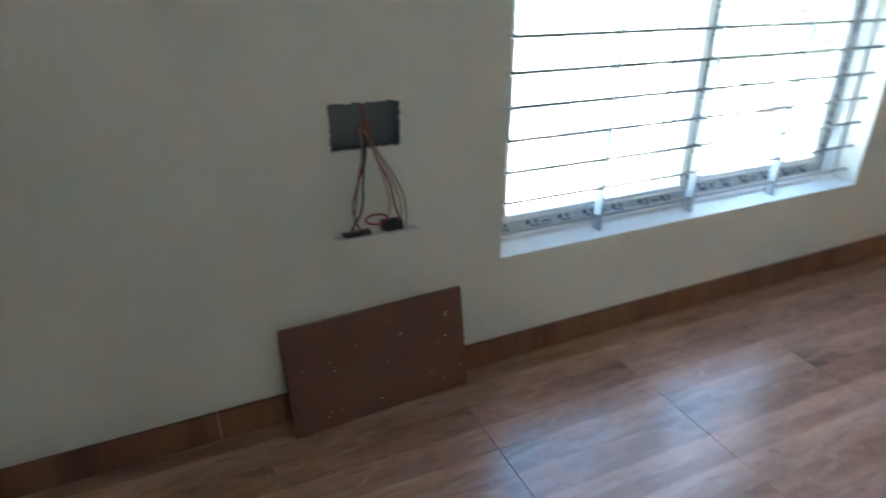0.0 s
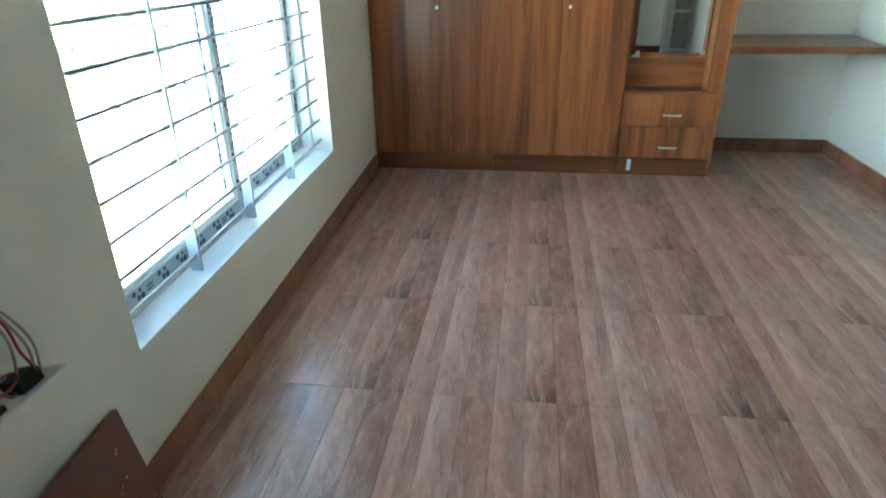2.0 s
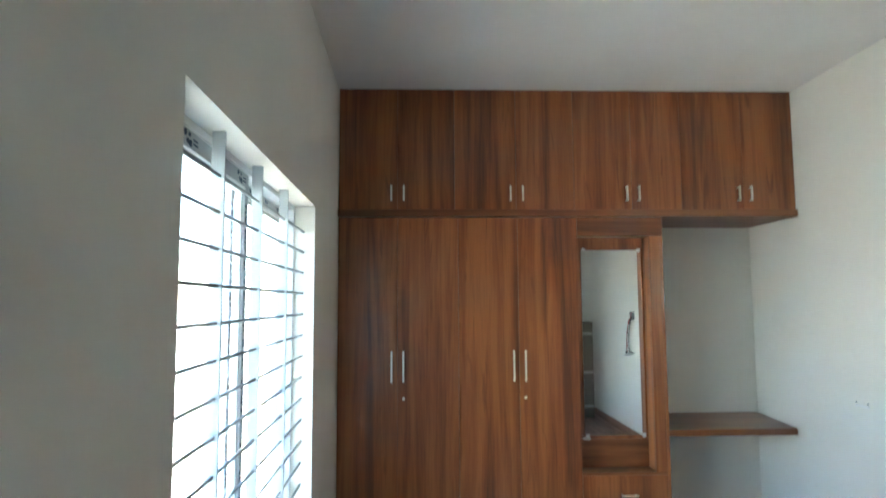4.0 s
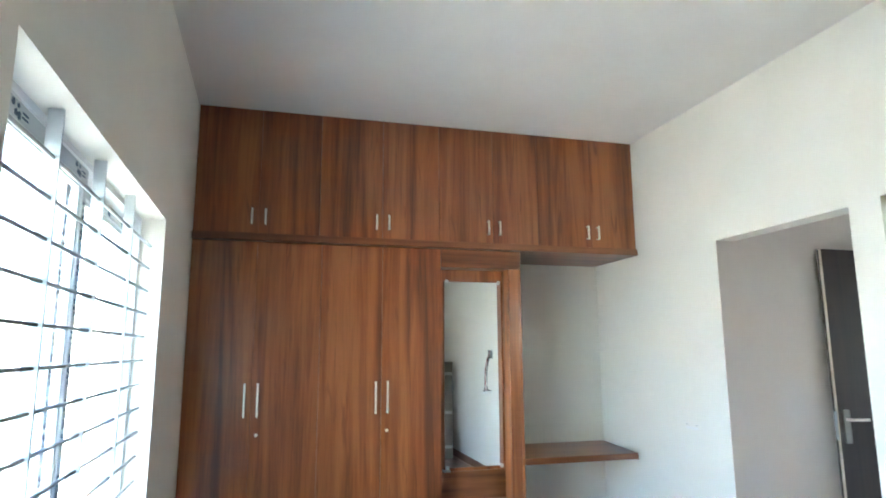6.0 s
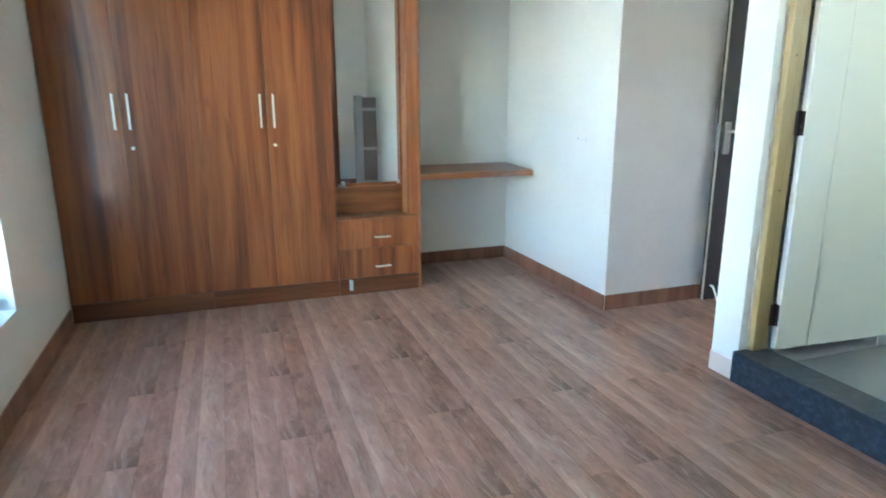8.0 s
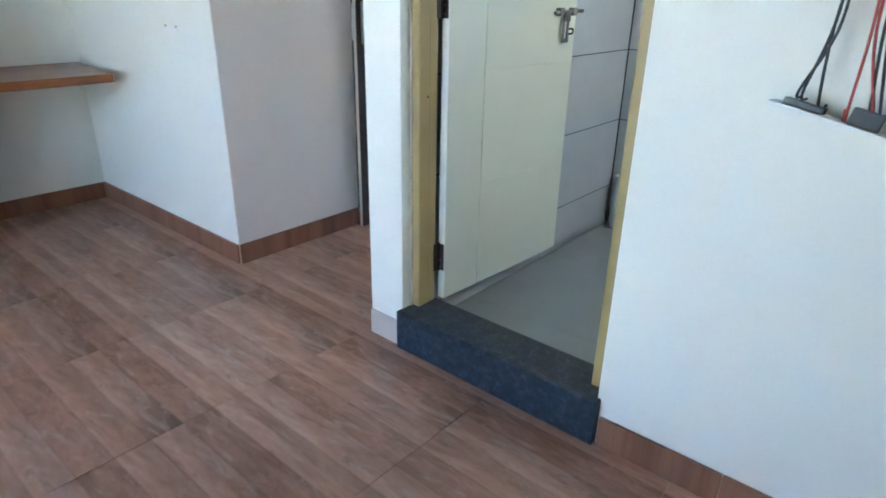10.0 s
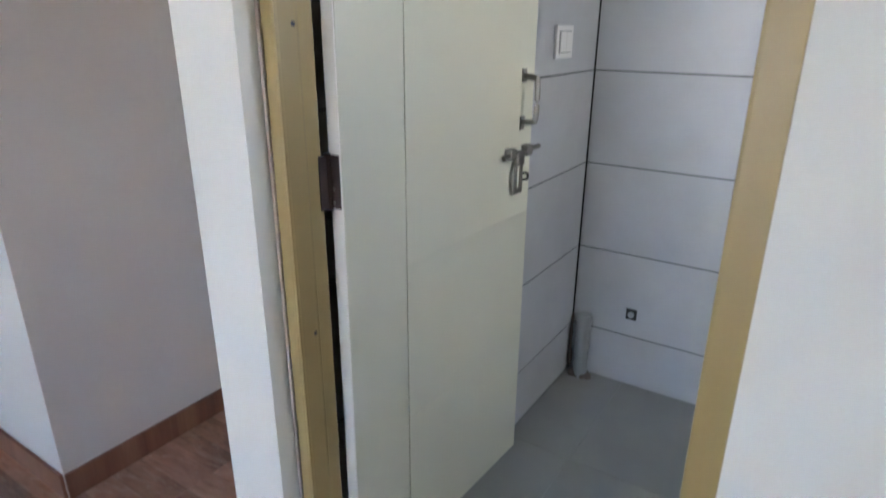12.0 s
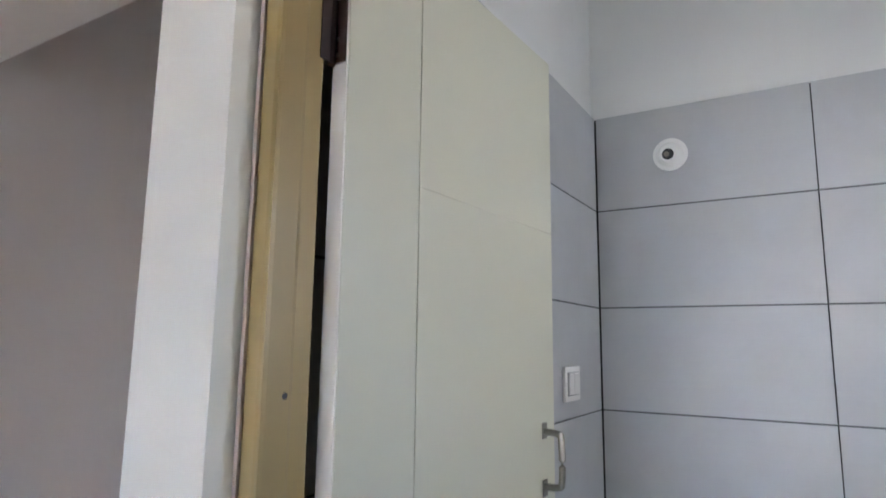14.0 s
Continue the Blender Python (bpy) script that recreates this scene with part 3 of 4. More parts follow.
mirror = thing("wall_mirror", pose(RX, 0, 0), "tall frameless mirror held by small clips", "mirror")
part("glass", B(-0.011, -0.006, 0.495, 0.899, 0.723, 1.931, bevel=0.001), MIRROR, mirror)
part("backing", B(-0.0055, -0.0005, 0.498, 0.896, 0.726, 1.928), BLACKPL, mirror)
for y, z in ((0.511, 1.931), (0.881, 1.931), (0.511, 0.723), (0.881, 0.723)):
    s = 1 if z > 1 else -1
    bm = box(bmesh.new(), -0.016, -0.001, y - 0.011, y + 0.011, z + s * 0.001 - 0.004, z + s * 0.001 + 0.004, bevel=0.002)
    box(bm, -0.016, -0.012, y - 0.011, y + 0.011, z - 0.012, z + 0.012, bevel=0.001)
    part("clip", bm, PLASTIC, mirror, "small pale mirror clip")
part("hook", B(-0.05, -0.012, 0.872, 0.915, 0.704, 0.714, bevel=0.002), PLASTIC, mirror, "pale bracket under the glass")

tag = B(FX - 0.006, FX + 0.002, 0.862, 0.887, 0.030, 0.101, bevel=0.002)
tagged(new("plinth_tag", mesh_of("plinth_tag", tag, BLUETAG)), "pale blue plastic tag stuck on the plinth", "tag")

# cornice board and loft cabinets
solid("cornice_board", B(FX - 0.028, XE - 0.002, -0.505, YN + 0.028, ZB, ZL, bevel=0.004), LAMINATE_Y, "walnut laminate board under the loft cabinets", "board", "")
LOFT = (2.488, 2.110, 1.742, 1.342, 0.963, 0.581, 0.250, -0.163, -0.510)
for k in (0, 2, 4, 6):
    y1, ym, y0 = LOFT[k], LOFT[k + 1], LOFT[k + 2]
    loft = thing("loft_cabinet", pose(0, 0, 0), "two-door walnut laminate loft cabinet under the ceiling", "cabinet", "loft cabinets over the wardrobe")
    part("body", carcass(y0 + 0.0005, y1 - 0.0005, ZL + 0.001, H - 0.001), LAMINATE, loft)
    for a, b, side in ((y1, ym, 1), (ym, y0, -1)):
        leaf = shutter(loft, "door", a, b, ZL + 0.002, H - 0.003)
        bar_handle(leaf, ym + side * 0.040, 2.239, 2.339)

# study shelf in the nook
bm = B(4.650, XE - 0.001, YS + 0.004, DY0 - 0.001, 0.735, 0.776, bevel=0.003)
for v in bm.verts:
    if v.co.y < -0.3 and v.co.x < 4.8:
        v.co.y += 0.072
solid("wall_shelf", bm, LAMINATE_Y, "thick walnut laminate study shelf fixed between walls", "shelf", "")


# ---- bathroom tiles ----
ROWS = [BF, 0.244, 0.587, 0.926, 1.268, 1.609, 1.948, 2.290]
tile_meshes = {}


def tile_mesh(name, material, w, h, t=0.008):
    """A tile lying on its back in x and z, its face towards -y."""
    key = (name, round(w, 3), round(h, 3))
    if key not in tile_meshes:
        tile_meshes[key] = mesh_of(name, B(0, w, -t, 0.004, 0, h, bevel=0.0008), material)
    return tile_meshes[key]


def lay(name, mesh, parent, at):
    ob = new(name, mesh)
    ob.parent = parent
    ob.matrix_basis = at
    return ob


G, GH = 0.004, 0.0055
solid("grout_bed_south", B(BXW + 0.001, 2.824, BYS, BYS + 0.008, BF, 2.288), DARKGROUT, "dark grout between the grey wall tiles", "grout")
solid("grout_bed_east", B(2.817, 2.8245, BYS + 0.009, YT - 0.025, BF, 2.288), DARKGROUT, "dark grout between the grey wall tiles", "grout")
for z0, z1 in zip(ROWS, ROWS[1:]):
    x = 2.811
    while x > BXW + 0.01:
        w = min(0.672, x - BXW)
        c = 0.0055 if x > 2.8 else 0.0   # open joint in the corner
        lay("wall_tile", tile_mesh("wall_tile", BATHTILE, w - G - c, z1 - z0 - GH), bath_south, pose(x - G / 2 - c, BYS + 0.008, z0 + GH / 2, 0, 0, 180))
        x -= w
    y = BYS + 0.0185
    while y < YT - 0.03:
        w = min(0.672, YT - 0.026 - y)
        lay("wall_tile", tile_mesh("wall_tile", BATHTILE, w - G, z1 - z0 - GH), partition, pose(2.8165, y + w - G / 2, z0 + GH / 2, 0, 0, -90))
        y += w

for z in ROWS[1:-1]:
    bm = box(bmesh.new(), BXW + 0.002, 2.802, BYS + 0.0082, BYS + 0.0142, z - GH / 2 - 0.0002, z + GH / 2 + 0.0002)
    part("grout_line", bm, MIDGROUT, bath_south)
    bm = box(bmesh.new(), 2.8103, 2.8168, BYS + 0.0165, YT - 0.027, z - GH / 2 - 0.0002, z + GH / 2 + 0.0002)
    part("grout_line", bm, MIDGROUT, partition)

# fittings in the bathroom
pipe = thing("drain_pipe", pose(2.742, -2.083, BF), "grey plastic waste pipe stub rising from the floor", "pipe")
bm = rod(bmesh.new(), (0, 0, 0), (0, 0, 0.27), 0.029, 20)
part("pipe", bm, PVC, pipe, smooth=False)
part("end_cap", rod(bmesh.new(), (0, 0, 0.268), (0, 0, 0.285), 0.0315, 20, 0.028), PVC, pipe, "rounded grey cap")
bm = bmesh.new()
for k in range(9):
    a = k * 0.7
    bmesh.ops.create_icosphere(bm, subdivisions=1, radius=0.016 + 0.006 * math.sin(k * 2.1), matrix=pose(0.036 * math.cos(a), 0.036 * math.sin(a) * 0.6, 0.004))
part("cement_collar", bm, CEMENT, pipe, "rough brown cement round the foot")
smear = bmesh.new()
for k, (dx, z, r) in enumerate(((0.052, 0.06, 0.022), (0.056, 0.12, 0.016), (0.055, 0.18, 0.018), (0.053, 0.24, 0.014))):
    bmesh.ops.create_icosphere(smear, subdivisions=2, radius=r, matrix=Matrix.Translation((2.748 + dx, BYS + 0.03, BF + z)) @ Matrix.Diagonal((0.45, 0.5, 2.2, 1)))
tagged(new("cement_smear", mesh_of("cement_smear", smear, CEMENT)), "grey-brown cement smear in the tiled corner", "cement")

outlet = thing("pipe_outlet_flange", pose(2.553, BYS + 0.016, 2.119), "round white plastic flange on grey tiles", "flange")
bm = rod(bmesh.new(), (0, 0, 0), (0, 0.006, 0), 0.056, 32)
rod(bm, (0, 0.004, 0), (0, 0.022, 0), 0.046, 32, 0.030)
part("flange", bm, PLASTIC, outlet)
part("hole", rod(bmesh.new(), (0.004, 0.018, -0.003), (0.004, 0.024, -0.003), 0.019, 24), BLACKPL, outlet, "dark pipe opening")
part("nozzle", rod(bmesh.new(), (0.008, 0.018, -0.004), (0.008, 0.030, -0.004), 0.009, 16), CEMENT, outlet, "rusty inner pipe end")

point = thing("water_point", pose(2.567, BYS + 0.0165, 0.341), "small square dark pipe opening in the tile", "pipe opening")
part("hole", B(-0.021, 0.021, -0.001, 0.002, -0.023, 0.023), BLACKPL, point)
part("plug", rod(bmesh.new(), (0, 0.0, 0), (0, 0.010, 0), 0.012, 14), PVC, point, "grey plug in the opening")


def switch_plate(name, at, w, h, label, gangs=2):
    s = thing(name, at, label, "switch")
    part("plate", B(-w / 2, w / 2, -0.009, 0, -h / 2, h / 2, bevel=0.003), PLASTIC, s)
    part("rim", B(-w / 2 + 0.018, w / 2 - 0.018, -0.0115, -0.0085, -h / 2 + 0.016, h / 2 - 0.016, bevel=0.001), PVC, s)
    for k in range(gangs):
        g = (w - 0.044) / gangs
        x0 = -w / 2 + 0.022 + k * g
        part("rocker", B(x0 + 0.001, x0 + g - 0.001, -0.014, -0.010, -h / 2 + 0.019, h / 2 - 0.019, bevel=0.0015), PLASTIC, s)
    return s


switch_plate("bathroom_switch", pose(2.8085, -1.808, 1.370, 0, 0, -90), 0.13, 0.10, "white two-gang switch plate on grey tiles")
nook = thing("socket_blank", pose(4.16, YS, 0.995), "small white blank fixing marks on the nook wall", "switch")
part("plate", B(-0.055, 0.055, 0.0, 0.003, -0.007, 0.007, bevel=0.001), PLASTIC, nook)
for x in (-0.046, 0.046):
    part("screw", rod(bmesh.new(), (x, 0.0, 0.018), (x, 0.004, 0.018), 0.004, 10), PVC, nook)

# ---- bathroom door and frame ----
jamb = thing("door_frame_bathroom", pose(0, 0, 0), "mustard painted wooden bathroom door frame", "door frame", "", "structure")


bm = bmesh.new()
box(bm, DX1 - 0.036, DX1 - 0.0004, -0.616, -0.563, 0.147, DZ - 0.001, bevel=0.008)
box(bm, DX1 - 0.033, DX1 - 0.0005, -0.648, -0.614, 0.1472, DZ - 0.0012, bevel=0.003)
left = part("jamb", bm, FRAMEYELLOW, jamb)
part("caulk", B(DX1 - 0.007, DX1 - 0.0005, -0.5628, -0.558, 0.147, DZ - 0.001, bevel=0.001), PALESKIRT, jamb, "pale line of caulk")
# black strip added to imitate the shade between frame and open leaf
part("gap_shade_strip", B(DX1 - 0.012, DX1 + 0.030, -0.660, -0.652, 0.147, DZ + 0.04), BLACKPL, jamb, "black strip standing in for shade in the gap")
bm = bmesh.new()
box(bm, DX0, DX0 + 0.044, -0.616, -0.560, 0.147, DZ - 0.001, bevel=0.005)
box(bm, DX0, DX0 + 0.026, -0.641, -0.617, 0.147, DZ - 0.001, bevel=0.004)
part("jamb", bm, FRAMEYELLOW, jamb)
bm = bmesh.new()
box(bm, DX0 + 0.044, DX1 - 0.036, -0.612, -0.560, DZ - 0.045, DZ - 0.001, bevel=0.004)
part("head", bm, FRAMEYELLOW, jamb)
for z in (0.871, 1.417, 2.02):
    part("screw_hole", rod(bmesh.new(), (DX1 - 0.035, -0.601, z), (DX1 - 0.0368, -0.601, z), 0.0046, 12), BLACKPL, left, "dark screw hole")

# leaf: origin at the hinge line, x along the leaf
LEAF_W, LZ0, LZ1 = 0.694, 0.150, 2.158
leaf = thing("door_1", pose(2.731, -0.672, 0, 0, 0, -93.2), "cream bathroom door standing open, grooved, steel fittings", "door", "", "structure")
# face towards -y of the leaf's own axes is the room side
bm = bmesh.new()
g = 0.175
t = 0.029
ZS = [LZ0, 0.545, 0.935, 1.737, LZ1]
box(bm, 0, LEAF_W, 0.003, t, LZ0, LZ1)
box(bm, 0.0, g - 0.0015, 0.0, 0.003, LZ0, LZ1)
for a, b in zip(ZS, ZS[1:]):
    box(bm, g + 0.0015, LEAF_W, 0.0, 0.003, a + 0.0004, b - 0.0004)
part("panel", bm, DOORCREAM, leaf, at=pose(0, 0, 0))
part("hinge_edge", B(-0.0035, -0.0005, 0.001, t, LZ0, LZ1, bevel=0.001), DOOREDGE, leaf, "white painted edge")
for z in (0.310, 1.149, 1.932):
    bm = bmesh.new()
    box(bm, -0.0062, -0.004, 0.002, 0.028, z - 0.050, z + 0.050, bevel=0.0008)
    rod(bm, (-0.010, 0.026, z - 0.052), (-0.010, 0.026, z + 0.052), 0.0065, 12)
    box(bm, -0.034, -0.010, 0.0225, 0.0255, z - 0.050, z + 0.050, bevel=0.0008)
    h = part("hinge", bm, HINGE, leaf, "dark brown butt hinge")
    bm = bmesh.new()
    for dz in (-0.038, -0.013, 0.013, 0.038):
        rod(bm, (-0.0060, 0.021 + 0.004 * (1 if dz > 0 else -1), z + dz), (-0.0072, 0.021 + 0.004 * (1 if dz > 0 else -1), z + dz), 0.0032, 10)
    part("screw", bm, STEEL, h)
# pull handle
hx = 0.640
bm = bmesh.new()
tube(bm, [(hx, -0.002, 1.185), (hx, -0.030, 1.187), (hx, -0.040, 1.200), (hx, -0.040, 1.285), (hx, -0.030, 1.296), (hx, -0.002, 1.298)], 0.0072, 10)
box(bm, hx - 0.011, hx + 0.011, -0.003, -0.0003, 1.166, 1.200, bevel=0.001)
box(bm, hx - 0.011, hx + 0.011, -0.003, -0.0003, 1.284, 1.317, bevel=0.001)
part("pull_handle", bm, STEEL, leaf, "steel pull handle")
# sliding bolt with hasp
bm = rod(bmesh.new(), (0.535, -0.014, 1.108), (0.715, -0.014, 1.114), 0.0065, 12)
for x in (0.572, 0.655):
    box(bm, x - 0.013, x + 0.013, -0.022, -0.0003, 1.098, 1.126, bevel=0.003)
bolt = part("bolt", bm, STEEL, leaf, "steel sliding door bolt")
bm = bmesh.new()
box(bm, 0.596, 0.632, -0.020, -0.008, 1.078, 1.116, bevel=0.003)
box(bm, 0.592, 0.604, -0.016, -0.010, 1.008, 1.080, bevel=0.002)
box(bm, 0.620, 0.632, -0.016, -0.010, 1.016, 1.080, bevel=0.002)
box(bm, 0.592, 0.632, -0.016, -0.010, 1.004, 1.020, bevel=0.002)
part("hasp", bm, STEEL, bolt, "slotted steel hasp hanging down")
part("staple", tube(bmesh.new(), [(0.642, -0.004, 1.050), (0.650, -0.018, 1.052), (0.652, -0.018, 1.036), (0.644, -0.004, 1.034)], 0.0035, 8), BLACKPL, bolt)

# ---- passage door ----
dark = thing("door_2", pose(3.748, -1.200, 0, 0, 0, -91.0), "dark brown flush passage door standing open", "door", "", "structure")
part("panel", B(0.003, 0.84, 0.0, 0.034, 0.012, 2.072, bevel=0.001), DARKWOOD, dark)
part("lipping", B(-0.001, 0.0025, 0.0175, 0.033, 0.012, 2.072, bevel=0.0005), DARKWOOD, dark)
part("edge_band", B(-0.001, 0.0025, 0.001, 0.0165, 0.012, 2.072, bevel=0.0005), RAWEDGE, dark, "pale unpainted edge")
bm = box(bmesh.new(), 0.032, 0.078, -0.004, -0.0003, 0.93, 1.12, bevel=0.008)
plate_part = part("lock_plate", bm, STEEL, dark, "oval steel lock plate")
part("lever", tube(bmesh.new(), [(0.055, -0.002, 1.065), (0.055, -0.045, 1.066), (0.07, -0.052, 1.066), (0.165, -0.050, 1.064)], 0.0085, 10), SATIN, plate_part, "steel lever handle")
part("latch_face", B(-0.0025, -0.0012, 0.008, 0.026, 0.95, 1.11), PVC, dark)
part("door_stopper", tube(bmesh.new(), [(0.05, -0.001, 0.10), (0.052, -0.02, 0.10), (0.058, -0.045, 0.05), (0.062, -0.06, 0.012)], 0.007, 10), SATIN, dark, "steel kick-down stopper")


# ---- loose wall boxes with wires ----
def wired_box(at, w, h, plate_y, plate_z, tilt, label, sag, roll=0.0, dark=False, deep=0.0):
    """A recessed metal box with its switch plate hanging from wires; local -y is into the room."""
    root = thing("electrical_box", at, label, "electrical box")
    bm, e = bmesh.new(), 0.0015
    if deep:
        box(bm, -w / 2 + e, w / 2 - e, deep - 0.004, deep - 0.002, -h / 2 + e, h / 2 - e)
        for x0, x1, z0, z1 in ((-w / 2 + e, -w / 2 + 2 * e, -h / 2 + e, h / 2 - e), (w / 2 - 2 * e, w / 2 - e, -h / 2 + e, h / 2 - e), (-w / 2 + 2 * e, w / 2 - 2 * e, -h / 2 + e, -h / 2 + 2 * e), (-w / 2 + 2 * e, w / 2 - 2 * e, h / 2 - 2 * e, h / 2 - e)):
            box(bm, x0, x1, 0.004, deep - 0.004, z0, z1)
    else:
        box(bm, -w / 2, w / 2, -0.002, -0.0006, -h / 2, h / 2)
    part("back", bm, GALV, root, "weathered grey metal shell of the box")
    bm = bmesh.new()
    r = random.Random(int(w * 1000))
    for k in range(30):
        u = k / 29
        for sx, x0, z0 in ((0, -w / 2 + u * w, h / 2), (0, -w / 2 + u * w, -h / 2), (1, -w / 2, -h / 2 + u * h), (1, w / 2, -h / 2 + u * h)):
            a, c = r.uniform(0.003, 0.009), r.uniform(0.001, 0.0055)
            turn = Matrix.Translation((x0, 0, z0)) @ Matrix.Rotation(r.uniform(-0.5, 0.5), 4, "Y") @ Matrix.Rotation(0 if sx == 0 else math.pi / 2, 4, "Y")
            box(bm, -a, a, -0.0012 - r.uniform(0, 0.001), 0.006 if deep else -0.0004, -c, c, m=turn)
    part("rim", bm, WALL if deep else BLACKPL, root, "ragged rim of the cut plaster")
    yk = deep - 0.004 if deep else -0.002
    part("knockout", rod(bmesh.new(), (0.005, yk, -0.02), (0.005, yk - 0.003, -0.02), 0.024, 20), CEMENT, root, "round cable entry")
    pl = part("switch_plate", B(-0.112, 0.112, -0.078, 0.0, -0.006, 0.0, bevel=0.0025), PLASTIC, root, "white switch plate hanging upside down", at=pose(0, plate_y, plate_z, tilt, roll, 0))
    for x0, x1, hh in ((0.02, 0.07, 0.030), (-0.09, -0.02, 0.012)):
        part("module", B(x0, x1, -0.06, -0.018, 0.0005, hh, bevel=0.002), BLACKPL, pl)
    part("rocker_row", B(-0.07, 0.07, -0.055, -0.022, -0.010, -0.0065, bevel=0.001), PLASTIC, pl)
    zt = plate_z + 0.022
    ym = plate_y - 0.035
    wires = ((-0.020, -0.052, -0.030, WIRE_PALE), (-0.012, -0.020, -0.042, WIRE_RED), (0.012, 0.048, 0.030, WIRE_RED), (0.022, 0.058, 0.046, WIRE_PALE), (-0.018, -0.062, -0.018, WIRE_BLACK), (0.008, 0.010, 0.022, WIRE_PALE), (0.016, 0.040, 0.040, WIRE_PALE))
    if dark:
        wires = [(x0, x1, bow * 0.45, WIRE_BLACK if k % 3 != 2 else WIRE_RED) for k, (x0, x1, bow, m) in enumerate(wires)]
    top = zt
    for k, (x0, x1, bow, m) in enumerate(wires):
        zt = top - x1 * math.sin(radians(roll))
        d = zt + h / 2
        pts = [(0.004 * k - 0.010, deep * 0.6 - 0.004, 0.050 if k == 2 else -0.010 - 0.003 * k), (x0, -0.022 - 0.003 * k, -h / 2 - 0.004), (x0 + bow * 0.8, ym - 0.006 * (k % 3), -h / 2 + d * 0.35), (x0 + bow * 1.25, ym - 0.012, -h / 2 + d * 0.68), (x1 + bow * 0.5, ym - 0.014 + 0.01 * (k % 2), zt + 0.012 - sag * (k % 2)), (x1, ym + 0.008 * (k % 3), zt)]
        part("wire", tube(bmesh.new(), pts, 0.0027, 8, 6), m, root, smooth=True)
    if dark:
        return root
    zt = top
    tie = [(0.030 * math.cos(a) - 0.002, ym - 0.012 + 0.004 * math.sin(a), zt + 0.030 + 0.012 * math.sin(a)) for a in [q * 0.7 for q in range(10)]]
    part("wire", tube(bmesh.new(), tie, 0.0024, 6, 3), WIRE_RED, root, "twisted loop of red wire", smooth=True)
    return root


slanted(wired_box(pose(1.575, YN, 0.845), 0.198, 0.126, -0.014, -0.287, -15, "recessed metal wall box, switch plate hanging on wires", 0.02, deep=0.045))
wired_box(pose(1.650, YS, 1.420, 0, 0, 180), 0.15, 0.085, -0.014, -0.446, -6, "wall box on the white wall, plate dangling on wires", 0.03, 12.0, True)

# ---- brown offcut leaning on the window wall ----
tilt = math.degrees(math.atan2(0.056, 0.315))
board = thing("offcut_board", pose(1.573, 2.372, 0.0, -tilt, 0, 3.0), "dusty dark brown board leaning against the wall", "board")
slanted(board)
part("panel", B(-0.279, 0.279, 0.0, 0.016, 0.004, 0.330, bevel=0.002), BROWNBOARD, board)
rnd = random.Random(4)
bm = bmesh.new()
for k in range(22):
    x, z, s = rnd.uniform(-0.26, 0.26), rnd.uniform(0.02, 0.31), rnd.uniform(0.0012, 0.0035)
    bmesh.ops.create_icosphere(bm, subdivisions=1, radius=s, matrix=Matrix.Translation((x, -0.0002, z)) @ Matrix.Diagonal((1.6, 0.3, 0.8, 1)))
tagged(part("specks", bm, SPECK, board, "white plaster specks"), kind="stuff")

# ---- wrapped package against the south wall ----
pack = thing("wrapped_package", pose(0.20, -0.235, 0, 0, 0, 2), "tall taped carton package wrapped in cloudy plastic", "package")
part("carton", B(-0.11, 0.11, -0.19, 0.0, 0.0, 1.31, bevel=0.006), CARTON, pack)
part("wrapped_panel", B(-0.10, 0.112, 0.001, 0.090, 0.0, 1.335, bevel=0.012), WRAP, pack, "panel in crumpled cloudy plastic")
for z in (0.16, 0.62, 1.15):
    bm = bmesh.new()
    box(bm, 0.1125, 0.1145, -0.185, 0.088, z - 0.02, z + 0.02)
    part("tape", bm, TAPE, pack, "pale packing tape")
part("strap", tube(bmesh.new(), [(0.09, 0.092, 1.28), (0.11, 0.125, 1.1), (0.10, 0.112, 0.7), (0.11, 0.118, 0.25), (0.09, 0.092, 0.1)], 0.006, 6), WRAP, pack, "loose end of plastic wrap")

# ---- outside ----
solid("ground", B(-400, 400, -400, 400, -3.6, -3.5), CONCRETE, "pale dry concrete and earth ground", "ground")
solid("outer_wall", B(XW - 0.2, XE + 0.2, -2.4, YN + 0.22, -3.49, -0.21), PLASTER, "plastered storey below the room", "wall")


def house(x, y, w, d, storeys, label):
    root = thing("neighbour_house", pose(x, y, -3.5), label, "house", "houses across the plot")
    hgt = storeys * 3.1
    part("wall", B(0, w, 0, d, 0, hgt), HOUSEPAINT, root)
    part("roof", B(-0.3, w + 0.3, -0.3, d + 0.3, hgt, hgt + 0.25, bevel=0.02), CONCRETE, root)
    part("parapet", B(-0.1, w + 0.1, -0.1, 0.05, hgt + 0.25, hgt + 1.05), HOUSEPAINT, root)
    for s in range(storeys):
        for k in range(int(w // 2.6)):
            x0, z0 = 0.9 + k * 2.6, s * 3.1 + 1.0
            wd = part("window", B(x0, x0 + 1.3, -0.06, -0.005, z0, z0 + 1.35), HOUSEPAINT, root)
            for j in (0, 1):
                part("pane", B(x0 + 0.08 + j * 0.6, x0 + 0.62 + j * 0.6, -0.075, -0.061, z0 + 0.08, z0 + 1.27), DARKGLASS, wd)
        part("sunshade", B(0.4, w - 0.4, -0.55, -0.002, s * 3.1 + 2.5, s * 3.1 + 2.6), HOUSEPAINT, root)
    return root


house(13.0, 14.0, 11.0, 8.0, 3, "pale plastered three-storey house with windows")
house(-7.0, 19.0, 12.0, 8.0, 2, "pale plastered two-storey house with windows")
solid("boundary_wall", B(-20, 40, 8.2, 8.4, -3.5, -1.9), CONCRETE, "low pale concrete plot wall", "wall", "")


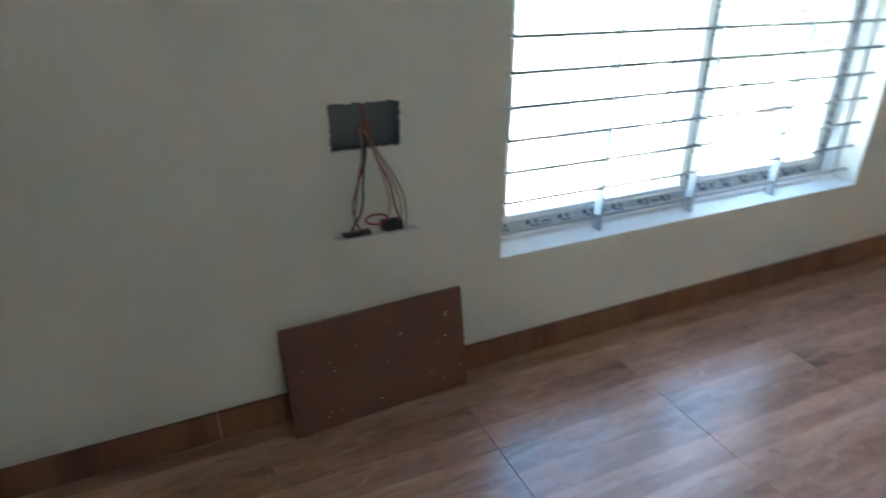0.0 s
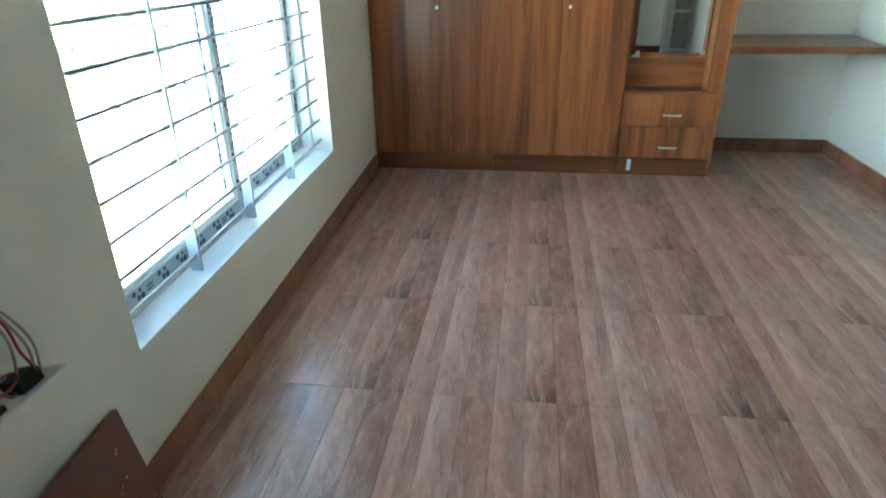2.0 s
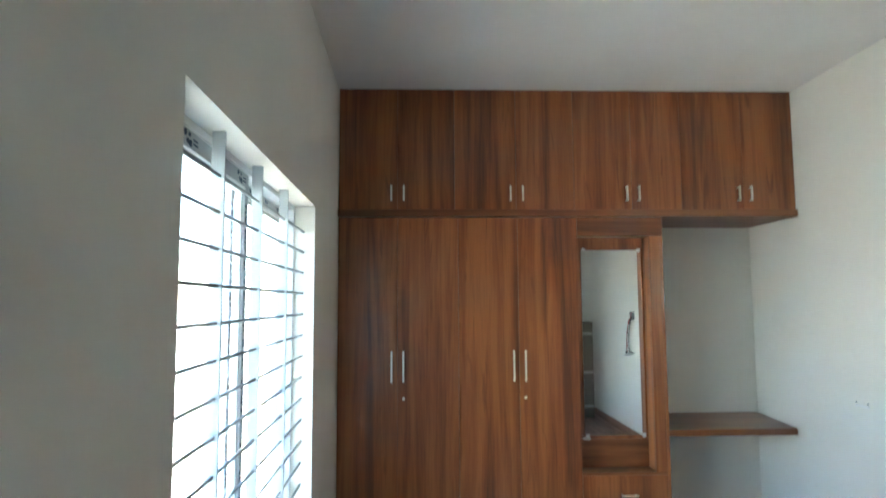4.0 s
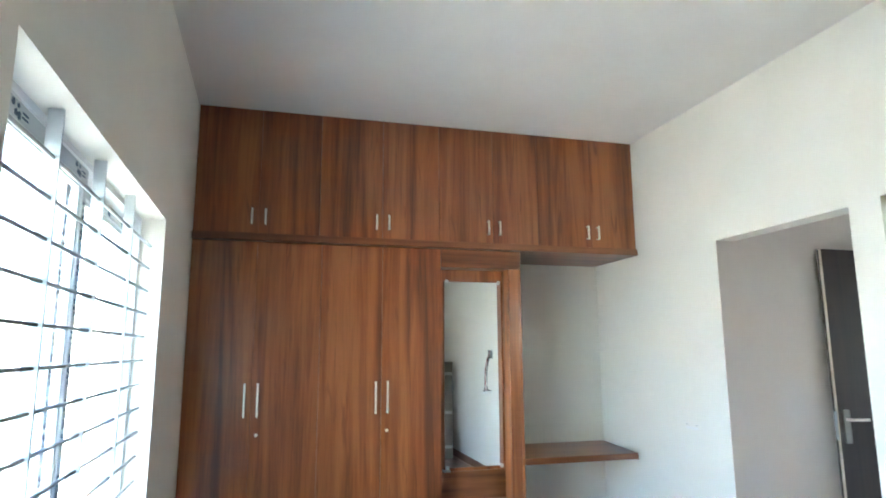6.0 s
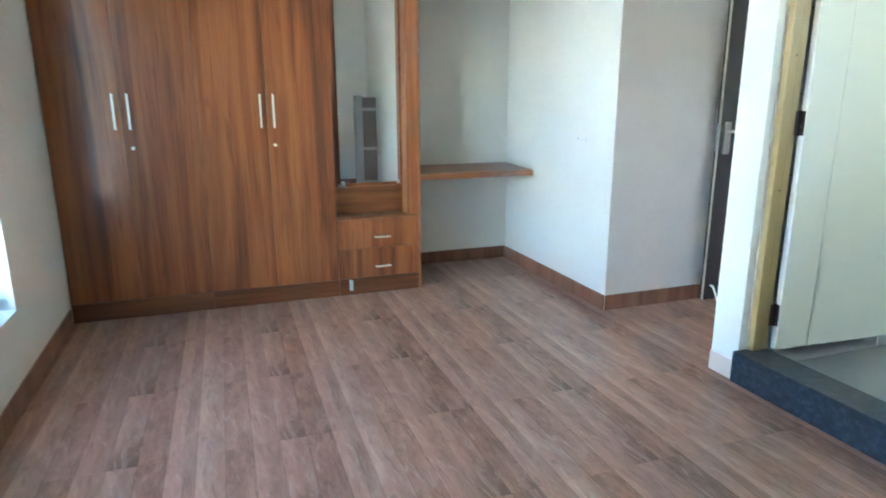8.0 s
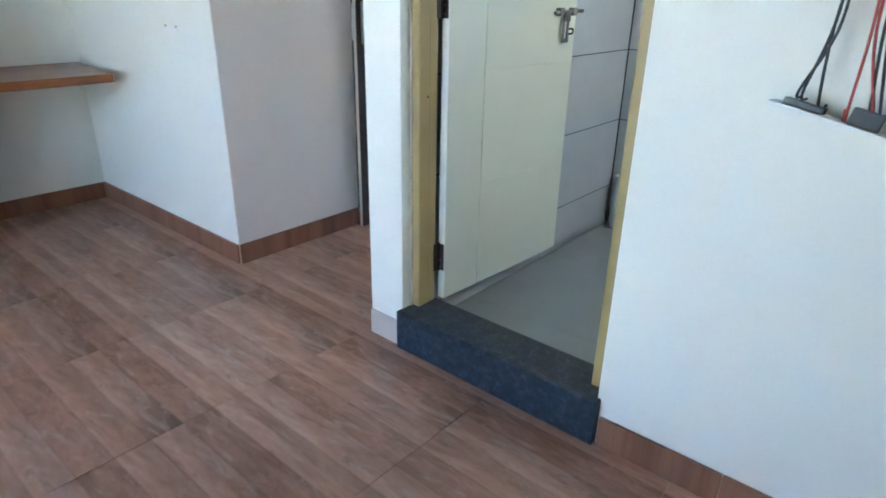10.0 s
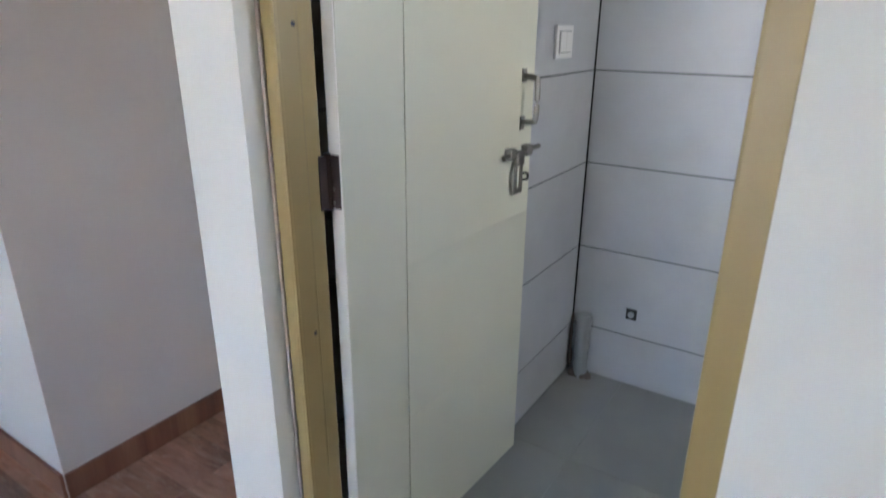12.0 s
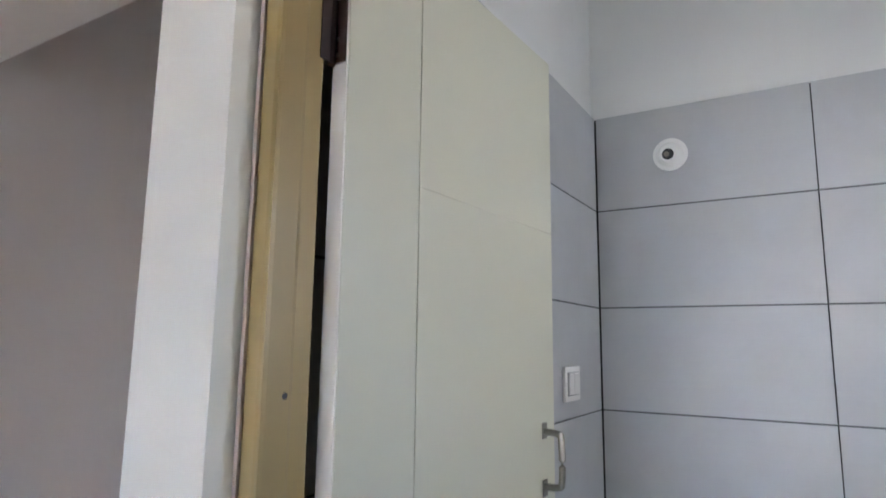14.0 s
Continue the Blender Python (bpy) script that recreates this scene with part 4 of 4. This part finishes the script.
def tree(x, y, height, seed):
    r = random.Random(seed)
    root = thing("tree", pose(x, y, -3.5), "small leafy green tree beyond the window", "tree", "trees outside")
    bm = bmesh.new()
    rod(bm, (0, 0, 0), (0.1, 0, height * 0.55), 0.14, 10, 0.08)
    tips = []
    for k in range(7):
        a = k * 0.9 + r.random()
        tip = Vector((math.cos(a) * r.uniform(0.7, 1.5), math.sin(a) * r.uniform(0.7, 1.5), height * r.uniform(0.7, 0.98)))
        rod(bm, (0.05, 0, height * r.uniform(0.35, 0.54)), tip, 0.05, 6, 0.015)
        tips.append(tip)
    part("trunk", bm, BARK, root)
    verts, faces = [], []
    for k in range(2600):
        c = r.choice(tips) + Vector((r.gauss(0, 0.42), r.gauss(0, 0.42), r.gauss(0, 0.34)))
        q = Euler((r.uniform(0, 6), r.uniform(0, 6), r.uniform(0, 6))).to_matrix()
        i = len(verts)
        verts += [c + q @ Vector(v) for v in ((-0.08, 0, 0), (0, -0.035, 0.01), (0.08, 0, 0), (0, 0.035, 0.01))]
        faces.append((i, i + 1, i + 2, i + 3))
    me = bpy.data.meshes.new("crown")
    me.from_pydata(verts, [], faces)
    me.materials.append(LEAF)
    crown = new("crown", me)
    crown.parent = root
    tagged(crown, "uneven crown of small leaves", kind="stuff")
    return root


tree(12.3, 9.6, 4.4, 1)
tree(15.2, 10.4, 4.9, 2)

# ---- floor tiles ----
T = 0.5825
FX0, FY0 = 2.384 - 6 * T, 0.901 - 3 * T


def lay_floor(parent, x0, x1, y0, y1):
    for i in range(14):
        for j in range(-4, 8):
            a, b = FX0 + i * T, FY0 + j * T
            c0, c1, d0, d1 = max(a, x0), min(a + T, x1), max(b, y0), min(b + T, y1)
            if c1 - c0 < 0.01 or d1 - d0 < 0.01:
                continue
            key = ("floor_tile", round(c0 - a, 3), round(c1 - a, 3), round(d0 - b, 3), round(d1 - b, 3))
            if key not in tile_meshes:
                tile_meshes[key] = mesh_of("floor_tile", B(c0 - a + 0.0008, c1 - a - 0.0008, d0 - b + 0.0008, d1 - b - 0.0008, -0.010, 0.0, bevel=0.0006), FLOORTILE)
            lay("floor_tile", tile_meshes[key], parent, pose(a, b, 0))


lay_floor(floor, XW, XE, YS, YN + 0.055)
lay_floor(passage_floor, PX0, PX1, -2.3, YS)
x = 2.57 + 0.6
while x > BXW:
    y = -2.15
    while y < YT - 0.03:
        x1, x0, y0, y1 = min(x, 2.8125), max(x - 0.6, BXW), y + (0.0105 if y < -2.1 else 0), min(y + 0.6, YT - 0.022)
        if x1 - x0 > 0.02 and y1 - y0 > 0.02:
            lay("bath_floor_tile", mesh_of("bath_floor_tile", B(x0 + 0.0006, x1 - 0.0006, y0 + 0.0006, y1 - 0.0006, BF - 0.012, BF, bevel=0.0002), BATHFLOOR), bath_floor, pose(0, 0, 0))
        y += 0.6
    x -= 0.6
